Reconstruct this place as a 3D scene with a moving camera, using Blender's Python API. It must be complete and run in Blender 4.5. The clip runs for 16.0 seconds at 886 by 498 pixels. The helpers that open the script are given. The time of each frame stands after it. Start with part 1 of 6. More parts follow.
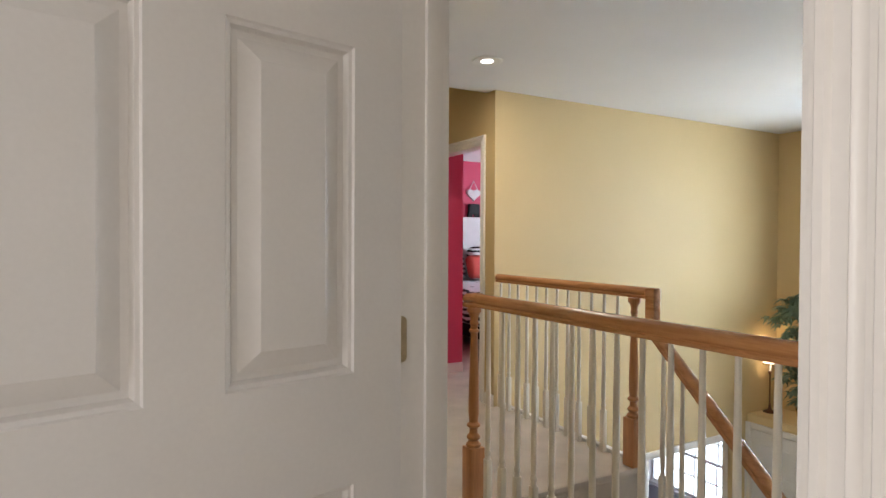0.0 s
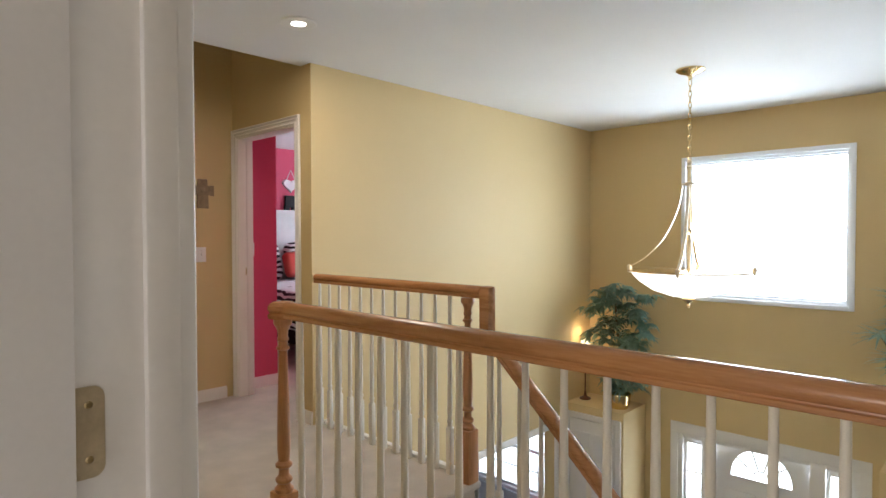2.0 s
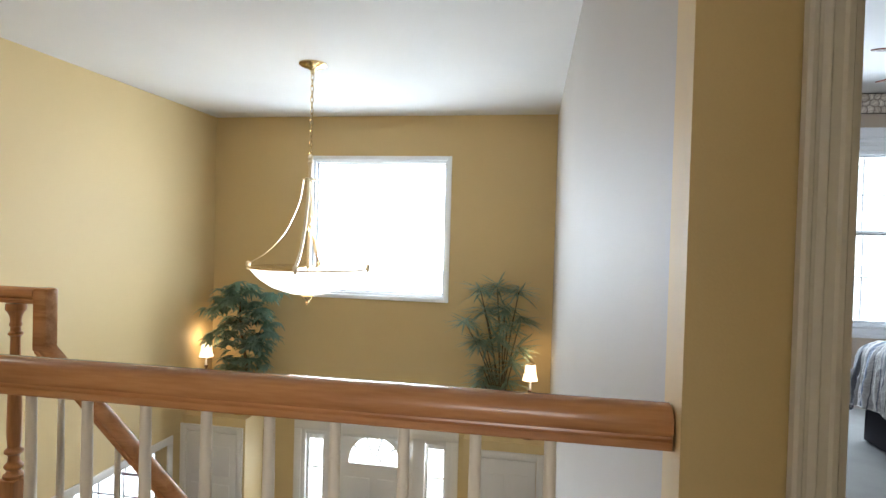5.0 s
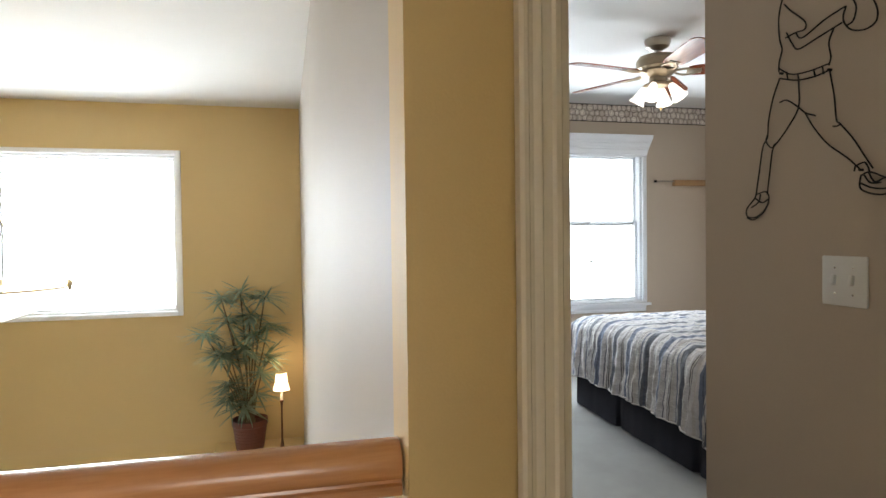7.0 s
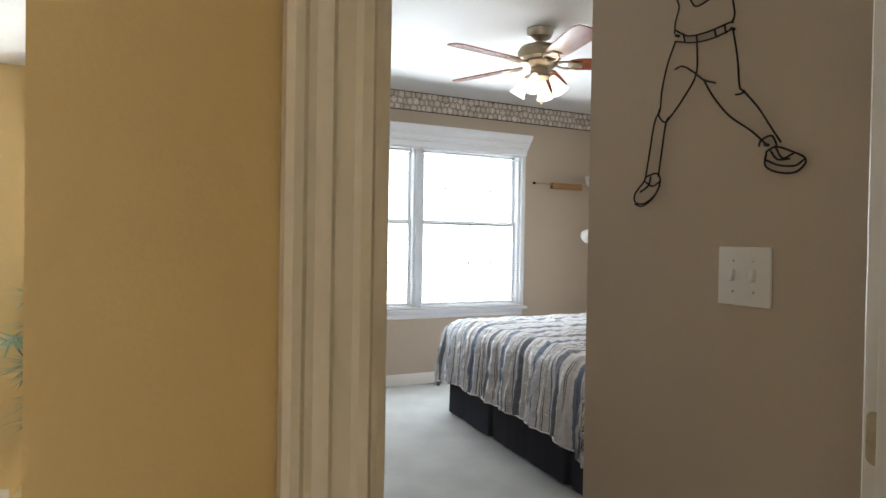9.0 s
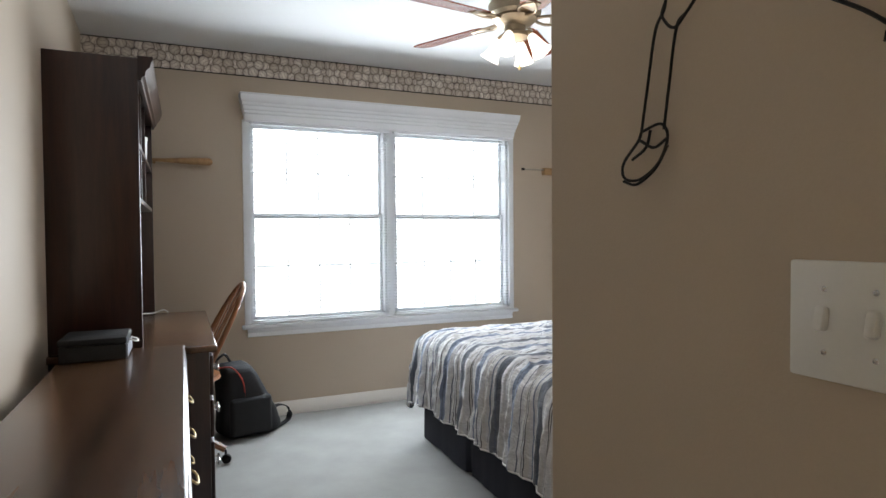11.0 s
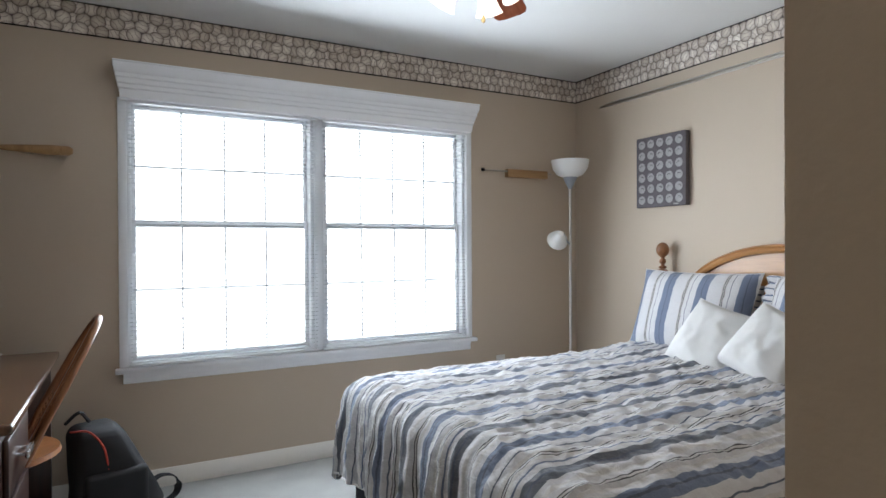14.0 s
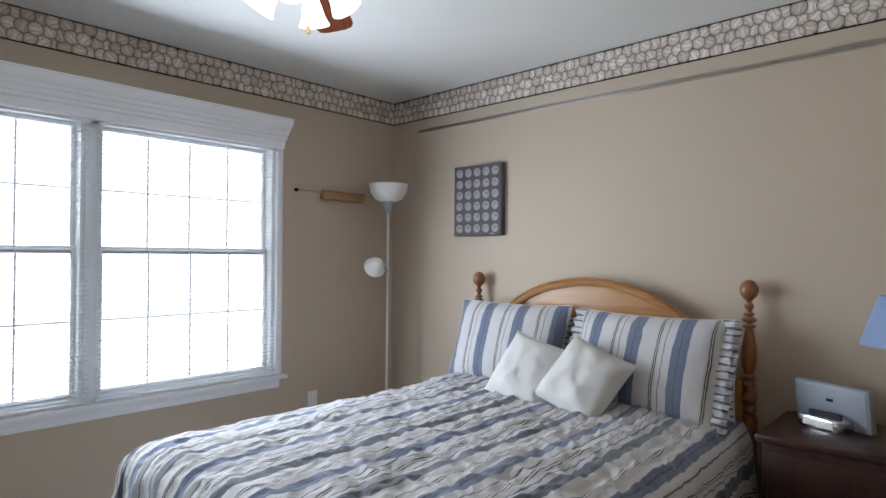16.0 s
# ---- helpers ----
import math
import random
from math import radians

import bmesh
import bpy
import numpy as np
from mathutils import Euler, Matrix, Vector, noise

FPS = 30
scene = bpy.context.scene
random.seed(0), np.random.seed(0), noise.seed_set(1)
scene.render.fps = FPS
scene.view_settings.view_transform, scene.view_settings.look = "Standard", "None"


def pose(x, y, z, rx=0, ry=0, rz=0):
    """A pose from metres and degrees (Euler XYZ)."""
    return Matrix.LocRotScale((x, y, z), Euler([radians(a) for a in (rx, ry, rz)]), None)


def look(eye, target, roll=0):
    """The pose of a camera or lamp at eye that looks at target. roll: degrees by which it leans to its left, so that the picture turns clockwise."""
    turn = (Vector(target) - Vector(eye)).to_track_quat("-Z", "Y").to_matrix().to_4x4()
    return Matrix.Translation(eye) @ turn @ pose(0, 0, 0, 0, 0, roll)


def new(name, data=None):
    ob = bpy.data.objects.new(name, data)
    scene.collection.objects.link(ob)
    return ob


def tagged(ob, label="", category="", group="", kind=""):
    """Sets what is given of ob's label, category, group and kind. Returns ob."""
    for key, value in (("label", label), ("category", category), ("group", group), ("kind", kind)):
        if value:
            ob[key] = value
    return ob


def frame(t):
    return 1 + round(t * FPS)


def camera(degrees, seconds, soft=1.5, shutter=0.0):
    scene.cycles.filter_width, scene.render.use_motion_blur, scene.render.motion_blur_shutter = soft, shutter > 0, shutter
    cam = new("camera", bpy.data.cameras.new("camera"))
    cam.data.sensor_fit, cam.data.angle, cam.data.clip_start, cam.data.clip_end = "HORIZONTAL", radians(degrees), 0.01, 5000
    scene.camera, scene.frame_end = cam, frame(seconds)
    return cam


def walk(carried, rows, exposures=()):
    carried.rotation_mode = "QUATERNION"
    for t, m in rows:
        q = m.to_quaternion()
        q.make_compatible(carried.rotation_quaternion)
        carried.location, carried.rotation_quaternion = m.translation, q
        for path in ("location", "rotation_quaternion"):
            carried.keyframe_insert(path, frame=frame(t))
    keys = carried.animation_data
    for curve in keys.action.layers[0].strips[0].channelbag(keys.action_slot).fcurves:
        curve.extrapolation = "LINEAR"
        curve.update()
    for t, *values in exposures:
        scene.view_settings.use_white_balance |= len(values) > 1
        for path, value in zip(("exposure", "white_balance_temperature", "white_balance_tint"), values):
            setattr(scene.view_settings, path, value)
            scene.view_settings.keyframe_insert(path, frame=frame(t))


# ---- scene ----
cam = camera(73.6, 16.0)
PATH = [
    (0, (0.178, -0.094, 1.286), (1.16, 1.648, 1.256), 0.3),
    (0.5, (0.249, 0.013, 1.284), (1.33, 1.695, 1.24), 0.3),
    (1, (0.329, 0.119, 1.286), (1.527, 1.72, 1.232), -0.0),
    (1.5, (0.411, 0.206, 1.287), (1.733, 1.706, 1.227), -0.2),
    (2, (0.488, 0.288, 1.287), (1.934, 1.669, 1.24), -0.1),
    (2.5, (0.564, 0.35, 1.283), (2.135, 1.589, 1.256), -0.0),
    (3, (0.643, 0.377, 1.278), (2.324, 1.46, 1.27), -0.3),
    (3.5, (0.697, 0.389, 1.282), (2.481, 1.293, 1.291), -0.3),
    (3.7, (0.712, 0.389, 1.279), (2.532, 1.217, 1.296), -0.2),
    (5.8, (0.872, 0.215, 1.262), (2.87, 0.25, 1.186), 1.9),
    (6, (0.886, 0.216, 1.274), (2.884, 0.165, 1.197), 1.6),
    (6.5, (0.931, 0.205, 1.281), (2.913, -0.056, 1.219), 0.3),
    (7, (0.986, 0.202, 1.284), (2.932, -0.257, 1.244), -0.7),
    (7.5, (1.051, 0.174, 1.275), (2.953, -0.445, 1.25), -1.4),
    (8, (1.13, 0.12, 1.264), (2.997, -0.595, 1.242), -1.3),
    (8.5, (1.207, 0.069, 1.242), (3.046, -0.715, 1.221), -0.3),
    (9, (1.284, 0.011, 1.23), (3.105, -0.817, 1.205), 1.0),
    (9.2, (1.315, -0.023, 1.227), (3.131, -0.86, 1.198), 1.1),
    (11.3, (1.817, -0.482, 1.259), (3.648, -1.287, 1.211), -0.6),
    (11.5, (1.867, -0.507, 1.255), (3.695, -1.318, 1.221), -0.6),
    (12, (2.013, -0.594, 1.253), (3.84, -1.408, 1.251), 0.3),
    (12.5, (2.143, -0.665, 1.254), (3.962, -1.497, 1.276), 1.1),
    (13, (2.261, -0.729, 1.254), (4.072, -1.578, 1.277), 1.0),
    (13.5, (2.366, -0.781, 1.265), (4.16, -1.666, 1.277), 0.3),
    (14, (2.462, -0.832, 1.272), (4.224, -1.778, 1.259), -0.3),
    (14.5, (2.558, -0.877, 1.288), (4.258, -1.929, 1.246), -0.6),
    (15, (2.623, -0.909, 1.305), (4.229, -2.101, 1.26), -0.3),
    (15.5, (2.661, -0.918, 1.338), (4.152, -2.251, 1.321), 0.2),
    (16, (2.682, -0.909, 1.371), (4.048, -2.37, 1.396), 0.4),
]
walk(cam, [(t, look(eye, target, roll)) for t, eye, target, roll in PATH], [(0, 0.12, 6080, 12), (4.0, 0.12, 6080, 11), (6.0, 0.25, 6400, 11), (8.0, 0.54, 6850, 12), (10.0, 0.42, 6800, 12), (12.0, 0.25, 6550, 13), (14.0, 0.10, 6500, 13), (16.0, -0.12, 6400, 14)])


# ---------------------------------------------------------------- light
world = bpy.data.worlds.new("sky")
scene.world = world
world.use_nodes = True
wn = world.node_tree.nodes
sky = wn.new("ShaderNodeTexSky")
sky.sky_type, sky.sun_disc = "NISHITA", False
sky.sun_elevation, sky.sun_rotation = radians(38), radians(200)
world.node_tree.links.new(sky.outputs[0], wn["Background"].inputs[0])
wn["Background"].inputs[1].default_value = 0.1
sun = new("sun", bpy.data.lights.new("sun", "SUN"))
sun.data.energy, sun.data.angle, sun.data.color = 1.0, radians(12), (1, 0.95, 0.88)
sun.matrix_world = look((-6, -9, 12), (2, 0, 0))


def area(name, eye, target, w, h, power, color):
    ob = new(name, bpy.data.lights.new(name, "AREA"))
    ob.data.shape, ob.data.size, ob.data.size_y = "RECTANGLE", w, h
    ob.data.energy, ob.data.color = power, color
    ob.matrix_world = look(eye, target)
    return ob


def bulb(name, at, power, color, radius=0.03):
    ob = new(name, bpy.data.lights.new(name, "POINT"))
    ob.data.energy, ob.data.color, ob.data.shadow_soft_size = power, color, radius
    ob.location = at
    return ob


DAY = (0.78, 0.90, 1.0)
WARM = (1.0, 0.72, 0.42)
area("foyer_daylight", (6.66, 1.93, 1.35), (3, 1.93, 1.25), 1.6, 1.5, 78, DAY)
area("bedroom_daylight", (5.61, -1.81, 1.335), (3, -1.81, 0.92), 1.92, 1.26, 60, DAY)
area("pink_room_daylight", (6.52, 5.6, 1.4), (3, 5.6, 1.2), 1.4, 1.2, 60, DAY)
# unseen window assumed behind the start, placed to reach the hall wall too
area("start_room_assumed_daylight", (-2.37, 0.25, 1.4), (1.0, 0.3, 1.2), 1.5, 1.2, 36, (1.0, 0.94, 0.88))
# added fill from an unseen side opening, evens out the open door
area("start_room_added_side_light", (-1.0, -2.86, 1.4), (-0.2, 0, 1.2), 1.3, 1.2, 15, (1.0, 0.90, 0.79))
area("entry_daylight", (6.5, 1.93, -1.2), (4, 1.93, -1.5), 1.3, 1.0, 54, DAY)
area("living_room_daylight", (6.40, 4.75, -1.35), (4.0, 4.2, -1.6), 1.3, 1.0, 8, DAY)

# ---------------------------------------------------------------- materials


def mat(name, color, rough=0.6, metal=0.0, var=0.06, scale=3.0, bump=0.0, bscale=200.0, spec=0.5, coat=0.0):
    """Principled surface with colour drift at two scales and a fine relief."""
    m = bpy.data.materials.new(name)
    m.use_nodes = True
    nt = m.node_tree
    b = nt.nodes["Principled BSDF"]
    b.inputs["Roughness"].default_value, b.inputs["Metallic"].default_value = rough, metal
    b.inputs["Specular IOR Level"].default_value = spec
    b.inputs["Coat Weight"].default_value = coat
    geo = nt.nodes.new("ShaderNodeTexCoord")
    big, fine = nt.nodes.new("ShaderNodeTexNoise"), nt.nodes.new("ShaderNodeTexNoise")
    big.inputs["Scale"].default_value, big.inputs["Detail"].default_value = scale, 4
    fine.inputs["Scale"].default_value, fine.inputs["Detail"].default_value = bscale, 2
    nt.links.new(geo.outputs["Object"], big.inputs["Vector"])
    nt.links.new(geo.outputs["Object"], fine.inputs["Vector"])
    ramp = nt.nodes.new("ShaderNodeValToRGB")
    ramp.color_ramp.elements[0].position, ramp.color_ramp.elements[1].position = 0.3, 0.7
    ramp.color_ramp.elements[0].color = (*[c * (1 - var) for c in color], 1)
    ramp.color_ramp.elements[1].color = (*[min(1, c * (1 + var)) for c in color], 1)
    nt.links.new(big.outputs["Fac"], ramp.inputs["Fac"])
    mix = nt.nodes.new("ShaderNodeMix")
    mix.data_type, mix.blend_type = "RGBA", "MULTIPLY"
    mix.inputs["Factor"].default_value = min(1, var * 2)
    nt.links.new(ramp.outputs[0], mix.inputs[6])
    nt.links.new(fine.outputs["Fac"], mix.inputs[7])
    nt.links.new(mix.outputs[2], b.inputs["Base Color"])
    if bump:
        bp = nt.nodes.new("ShaderNodeBump")
        bp.inputs["Strength"].default_value, bp.inputs["Distance"].default_value = bump, 0.002
        nt.links.new(fine.outputs["Fac"], bp.inputs["Height"])
        nt.links.new(bp.outputs[0], b.inputs["Normal"])
    return m


def wood(name, light, dark, axis=1, rough=0.35, scale=1.0, coat=0.15):
    """Grain drawn out along one axis, with rings and pores."""
    m = bpy.data.materials.new(name)
    m.use_nodes = True
    nt = m.node_tree
    b = nt.nodes["Principled BSDF"]
    b.inputs["Roughness"].default_value = rough
    b.inputs["Coat Weight"].default_value, b.inputs["Coat Roughness"].default_value = coat, 0.2
    tc, mp = nt.nodes.new("ShaderNodeTexCoord"), nt.nodes.new("ShaderNodeMapping")
    sc = [9.0 * scale] * 3
    sc[axis] = 0.7 * scale
    mp.inputs["Scale"].default_value = sc
    nt.links.new(tc.outputs["Object"], mp.inputs["Vector"])
    n1, n2 = nt.nodes.new("ShaderNodeTexNoise"), nt.nodes.new("ShaderNodeTexNoise")
    n1.inputs["Scale"].default_value, n1.inputs["Detail"].default_value, n1.inputs["Distortion"].default_value = 2.2, 6, 1.2
    n2.inputs["Scale"].default_value, n2.inputs["Detail"].default_value = 22, 3
    for n in (n1, n2):
        nt.links.new(mp.outputs[0], n.inputs["Vector"])
    add = nt.nodes.new("ShaderNodeMath")
    add.operation = "MULTIPLY_ADD"
    add.inputs[1].default_value, add.inputs[2].default_value = 0.35, 0.0
    nt.links.new(n2.outputs["Fac"], add.inputs[0])
    tot = nt.nodes.new("ShaderNodeMath")
    nt.links.new(n1.outputs["Fac"], tot.inputs[0])
    nt.links.new(add.outputs[0], tot.inputs[1])
    ramp = nt.nodes.new("ShaderNodeValToRGB")
    ramp.color_ramp.elements[0].position, ramp.color_ramp.elements[1].position = 0.45, 0.85
    ramp.color_ramp.elements[0].color, ramp.color_ramp.elements[1].color = (*dark, 1), (*light, 1)
    nt.links.new(tot.outputs[0], ramp.inputs["Fac"])
    nt.links.new(ramp.outputs[0], b.inputs["Base Color"])
    bp = nt.nodes.new("ShaderNodeBump")
    bp.inputs["Strength"].default_value, bp.inputs["Distance"].default_value = 0.15, 0.001
    nt.links.new(tot.outputs[0], bp.inputs["Height"])
    nt.links.new(bp.outputs[0], b.inputs["Normal"])
    return m


def glow(name, color, strength):
    m = bpy.data.materials.new(name)
    m.use_nodes = True
    b = m.node_tree.nodes["Principled BSDF"]
    b.inputs["Base Color"].default_value = (0.9, 0.9, 0.88, 1)
    b.inputs["Roughness"].default_value = 0.3
    b.inputs["Emission Color"].default_value = (*color, 1)
    b.inputs["Emission Strength"].default_value = strength
    return m


def stripes(name, bands, period, axis, base, wobble=0.01):
    """Woven stripes along one axis: bands of (start, colour) inside one period."""
    m = bpy.data.materials.new(name)
    m.use_nodes = True
    nt = m.node_tree
    b = nt.nodes["Principled BSDF"]
    b.inputs["Roughness"].default_value = 0.85
    b.inputs["Sheen Weight"].default_value = 0.2
    b.inputs["Specular IOR Level"].default_value = 0.2
    tc, sep = nt.nodes.new("ShaderNodeTexCoord"), nt.nodes.new("ShaderNodeSeparateXYZ")
    wob = nt.nodes.new("ShaderNodeTexNoise")
    wob.inputs["Scale"].default_value, wob.inputs["Detail"].default_value = 34, 2
    nt.links.new(tc.outputs["UV"], sep.inputs[0])
    nt.links.new(tc.outputs["Object"], wob.inputs["Vector"])
    ma = nt.nodes.new("ShaderNodeMath")
    ma.operation = "MULTIPLY_ADD"
    ma.inputs[1].default_value = wobble
    nt.links.new(wob.outputs["Fac"], ma.inputs[0])
    nt.links.new(sep.outputs[axis], ma.inputs[2])
    dv = nt.nodes.new("ShaderNodeMath")
    dv.operation = "DIVIDE"
    dv.inputs[1].default_value = period
    nt.links.new(ma.outputs[0], dv.inputs[0])
    fr = nt.nodes.new("ShaderNodeMath")
    fr.operation = "FRACT"
    nt.links.new(dv.outputs[0], fr.inputs[0])
    ramp = nt.nodes.new("ShaderNodeValToRGB")
    ramp.color_ramp.interpolation = "CONSTANT"
    els = ramp.color_ramp.elements
    els[0].position, els[0].color = 0, (*base, 1)
    els.remove(els[1])
    for pos, col in bands:
        e = els.new(pos)
        e.color = (*col, 1)
    nt.links.new(fr.outputs[0], ramp.inputs["Fac"])
    weave = nt.nodes.new("ShaderNodeTexNoise")
    weave.inputs["Scale"].default_value = 350
    nt.links.new(tc.outputs["Object"], weave.inputs["Vector"])
    mix = nt.nodes.new("ShaderNodeMix")
    mix.data_type, mix.blend_type = "RGBA", "MULTIPLY"
    mix.inputs["Factor"].default_value = 0.3
    nt.links.new(ramp.outputs[0], mix.inputs[6])
    nt.links.new(weave.outputs["Fac"], mix.inputs[7])
    nt.links.new(mix.outputs[2], b.inputs["Base Color"])
    bp = nt.nodes.new("ShaderNodeBump")
    bp.inputs["Strength"].default_value, bp.inputs["Distance"].default_value = 0.3, 0.001
    pk = nt.nodes.new("ShaderNodeTexNoise")
    pk.inputs["Scale"].default_value, pk.inputs["Detail"].default_value, pk.inputs["Distortion"].default_value = 34, 4, 0.5
    nt.links.new(tc.outputs["Object"], pk.inputs["Vector"])
    b2 = nt.nodes.new("ShaderNodeBump")
    b2.inputs["Strength"].default_value, b2.inputs["Distance"].default_value = 0.55, 0.012
    nt.links.new(pk.outputs["Fac"], b2.inputs["Height"])
    nt.links.new(b2.outputs[0], bp.inputs["Normal"])
    nt.links.new(weave.outputs["Fac"], bp.inputs["Height"])
    nt.links.new(bp.outputs[0], b.inputs["Normal"])
    return m


YELLOW = mat("yellow_wall_paint", (0.64, 0.48, 0.235), 0.62, var=0.03, scale=0.8, bump=0.12, bscale=260)
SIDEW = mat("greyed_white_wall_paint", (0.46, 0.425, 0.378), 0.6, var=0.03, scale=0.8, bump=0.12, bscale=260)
CREAM = mat("white_wall_paint", (0.66, 0.64, 0.60), 0.6, var=0.03, scale=0.8, bump=0.12, bscale=260)
TAN = mat("tan_wall_paint", (0.535, 0.44, 0.342), 0.62, var=0.03, scale=0.8, bump=0.12, bscale=260)
PINK = mat("pink_wall_paint", (0.62, 0.07, 0.14), 0.6, var=0.03, scale=0.8, bump=0.1, bscale=260)
WHITE = mat("ceiling_paint", (0.78, 0.77, 0.75), 0.8, var=0.03, scale=1.2, bump=0.25, bscale=180)
TRIM = mat("off_white_trim_paint", (0.80, 0.76, 0.70), 0.35, var=0.03, scale=2, bump=0.04, bscale=90)
DOORW = mat("white_door_paint", (0.76, 0.73, 0.69), 0.38, var=0.03, scale=2, bump=0.05, bscale=120)
FRAMEW = mat("white_vinyl", (0.86, 0.88, 0.91), 0.35, var=0.02, scale=3)
SLATV = mat("thin_vinyl_slat", (0.84, 0.86, 0.88), 0.4, var=0.02, scale=3)
SLN = SLATV.node_tree
thin, both = SLN.nodes.new("ShaderNodeBsdfTranslucent"), SLN.nodes.new("ShaderNodeMixShader")
thin.inputs["Color"].default_value = (0.86, 0.90, 0.94, 1)
both.inputs["Fac"].default_value = 0.5
SLN.links.new(SLN.nodes["Principled BSDF"].outputs[0], both.inputs[1])
SLN.links.new(thin.outputs[0], both.inputs[2])
SLN.links.new(both.outputs[0], SLN.nodes["Material Output"].inputs["Surface"])
CARPET = mat("beige_carpet", (0.60, 0.52, 0.44), 0.95, var=0.10, scale=5, bump=1.0, bscale=320, spec=0.1)
CARPETB = mat("pale_grey_carpet", (0.345, 0.34, 0.325), 0.95, var=0.08, scale=5, bump=1.0, bscale=320, spec=0.1)
MARBLE = mat("grey_stone_tile", (0.42, 0.42, 0.43), 0.15, var=0.2, scale=4)
OAK = wood("honey_oak_rail", (0.56, 0.27, 0.11), (0.36, 0.15, 0.055), 1, 0.25, 1.0, 0.3)
OAKV = wood("honey_oak_post", (0.56, 0.27, 0.11), (0.37, 0.155, 0.057), 2, 0.28)
# cream with the yellow light bounced off the walls mixed into it
BALP = mat("bounce_warmed_cream_paint", (0.80, 0.74, 0.64), 0.4, var=0.03, scale=4)
MAPLE = wood("honey_maple", (0.45, 0.225, 0.082), (0.33, 0.148, 0.050), 0, 0.3)
MAPLEV = wood("turned_maple", (0.30, 0.125, 0.05), (0.20, 0.075, 0.028), 2, 0.28)
DARKW = wood("dark_cherry", (0.045, 0.016, 0.011), (0.018, 0.007, 0.006), 2, 0.3)
DARKTOP = wood("dark_walnut_top", (0.150, 0.076, 0.039), (0.026, 0.012, 0.008), 0, 0.26, 0.24, 0.3)
CHERRYB = wood("red_cherry_blade", (0.30, 0.075, 0.03), (0.16, 0.035, 0.015), 0, 0.25)
BATW = wood("ash_bat", (0.45, 0.27, 0.12), (0.30, 0.16, 0.065), 1, 0.45)
BRASS = mat("antique_brass", (0.55, 0.42, 0.22), 0.3, 1.0, 0.1, 20)
PALEGOLD = mat("pale_satin_brass", (0.86, 0.74, 0.52), 0.3, 1.0, 0.05, 20)
BLUEWALL = mat("pale_blue_wall_paint", (0.52, 0.58, 0.66), 0.6, var=0.03, scale=0.8, bump=0.1, bscale=260)
SATINB = mat("satin_brass_plate", (0.66, 0.55, 0.36), 0.42, 0.75, 0.1, 25)
GOLD = mat("polished_brass", (0.80, 0.62, 0.32), 0.16, 1.0, 0.05, 20)
PEWTER = mat("brushed_pewter", (0.46, 0.42, 0.36), 0.28, 1.0, 0.06, 20)
CHROME = mat("silver_metal", (0.7, 0.7, 0.7), 0.2, 1.0, 0.05, 20)
COPPERY = mat("dark_copper_metal", (0.16, 0.075, 0.045), 0.45, 0.7, 0.15, 20)
IRON = mat("black_wire", (0.012, 0.011, 0.010), 0.5, 0.6, 0.1, 30)
BLACK = mat("black_nylon", (0.010, 0.010, 0.012), 0.75, var=0.2, scale=15, bump=0.4, bscale=500)
NAVY = mat("navy_bed_skirt", (0.012, 0.012, 0.022), 0.9, var=0.15, scale=12, bump=0.3, bscale=500)
PLASTIC = mat("white_plastic", (0.80, 0.79, 0.76), 0.35, var=0.02)
GREYP = mat("grey_plastic", (0.31, 0.34, 0.39), 0.4, var=0.04)
LINEN = mat("white_cotton", (0.64, 0.63, 0.615), 0.9, var=0.04, scale=8, bump=0.4, bscale=420, spec=0.2)
SATIN = mat("satin_grey_metal_paint", (0.56, 0.54, 0.52), 0.4, var=0.03)
BLUECL = mat("blue_lampshade_cloth", (0.26, 0.34, 0.55), 0.9, var=0.08, scale=10, bump=0.3, bscale=400)
POT = mat("red_brown_clay", (0.16, 0.045, 0.03), 0.55, var=0.15, scale=12, bump=0.3, bscale=90)
LEAFA = mat("green_silk_leaf", (0.21, 0.36, 0.28), 0.45, var=0.4, scale=14)
LEAFB = mat("grey_green_blade_leaf", (0.38, 0.50, 0.40), 0.35, var=0.5, scale=14)
for leafy in (LEAFA, LEAFB):
    lt = leafy.node_tree
    through_leaf, leaf_mix = lt.nodes.new("ShaderNodeBsdfTranslucent"), lt.nodes.new("ShaderNodeMixShader")
    through_leaf.inputs["Color"].default_value = (0.38, 0.52, 0.36, 1)
    leaf_mix.inputs["Fac"].default_value = 0.45
    lt.links.new(lt.nodes["Principled BSDF"].outputs[0], leaf_mix.inputs[1])
    lt.links.new(through_leaf.outputs[0], leaf_mix.inputs[2])
    lt.links.new(leaf_mix.outputs[0], lt.nodes["Material Output"].inputs["Surface"])
CANE = mat("brown_cane", (0.22, 0.17, 0.10), 0.8, var=0.2, scale=20)
SHADEG = glow("lit_parchment_shade", (1.0, 0.74, 0.48), 2.2)
GLASSG = glow("lit_frosted_glass", (1.0, 0.93, 0.84), 1.3)
BOWLG = glow("lit_alabaster_bowl", (1.0, 0.96, 0.90), 1.6)
LAMPG = glow("recessed_lamp_lens", (1.0, 0.95, 0.86), 8.0)
FROST = mat("frosted_white_glass", (0.82, 0.82, 0.80), 0.3, var=0.02)
CANVAS = mat("charcoal_canvas", (0.12, 0.105, 0.115), 0.8, var=0.1, scale=20)
BALLW = mat("baseball_white", (0.345, 0.330, 0.330), 0.7, var=0.1, scale=40)
RED = mat("red_piping", (0.5, 0.05, 0.03), 0.6)
ROPE = mat("white_ribbon", (0.8, 0.78, 0.78), 0.8)
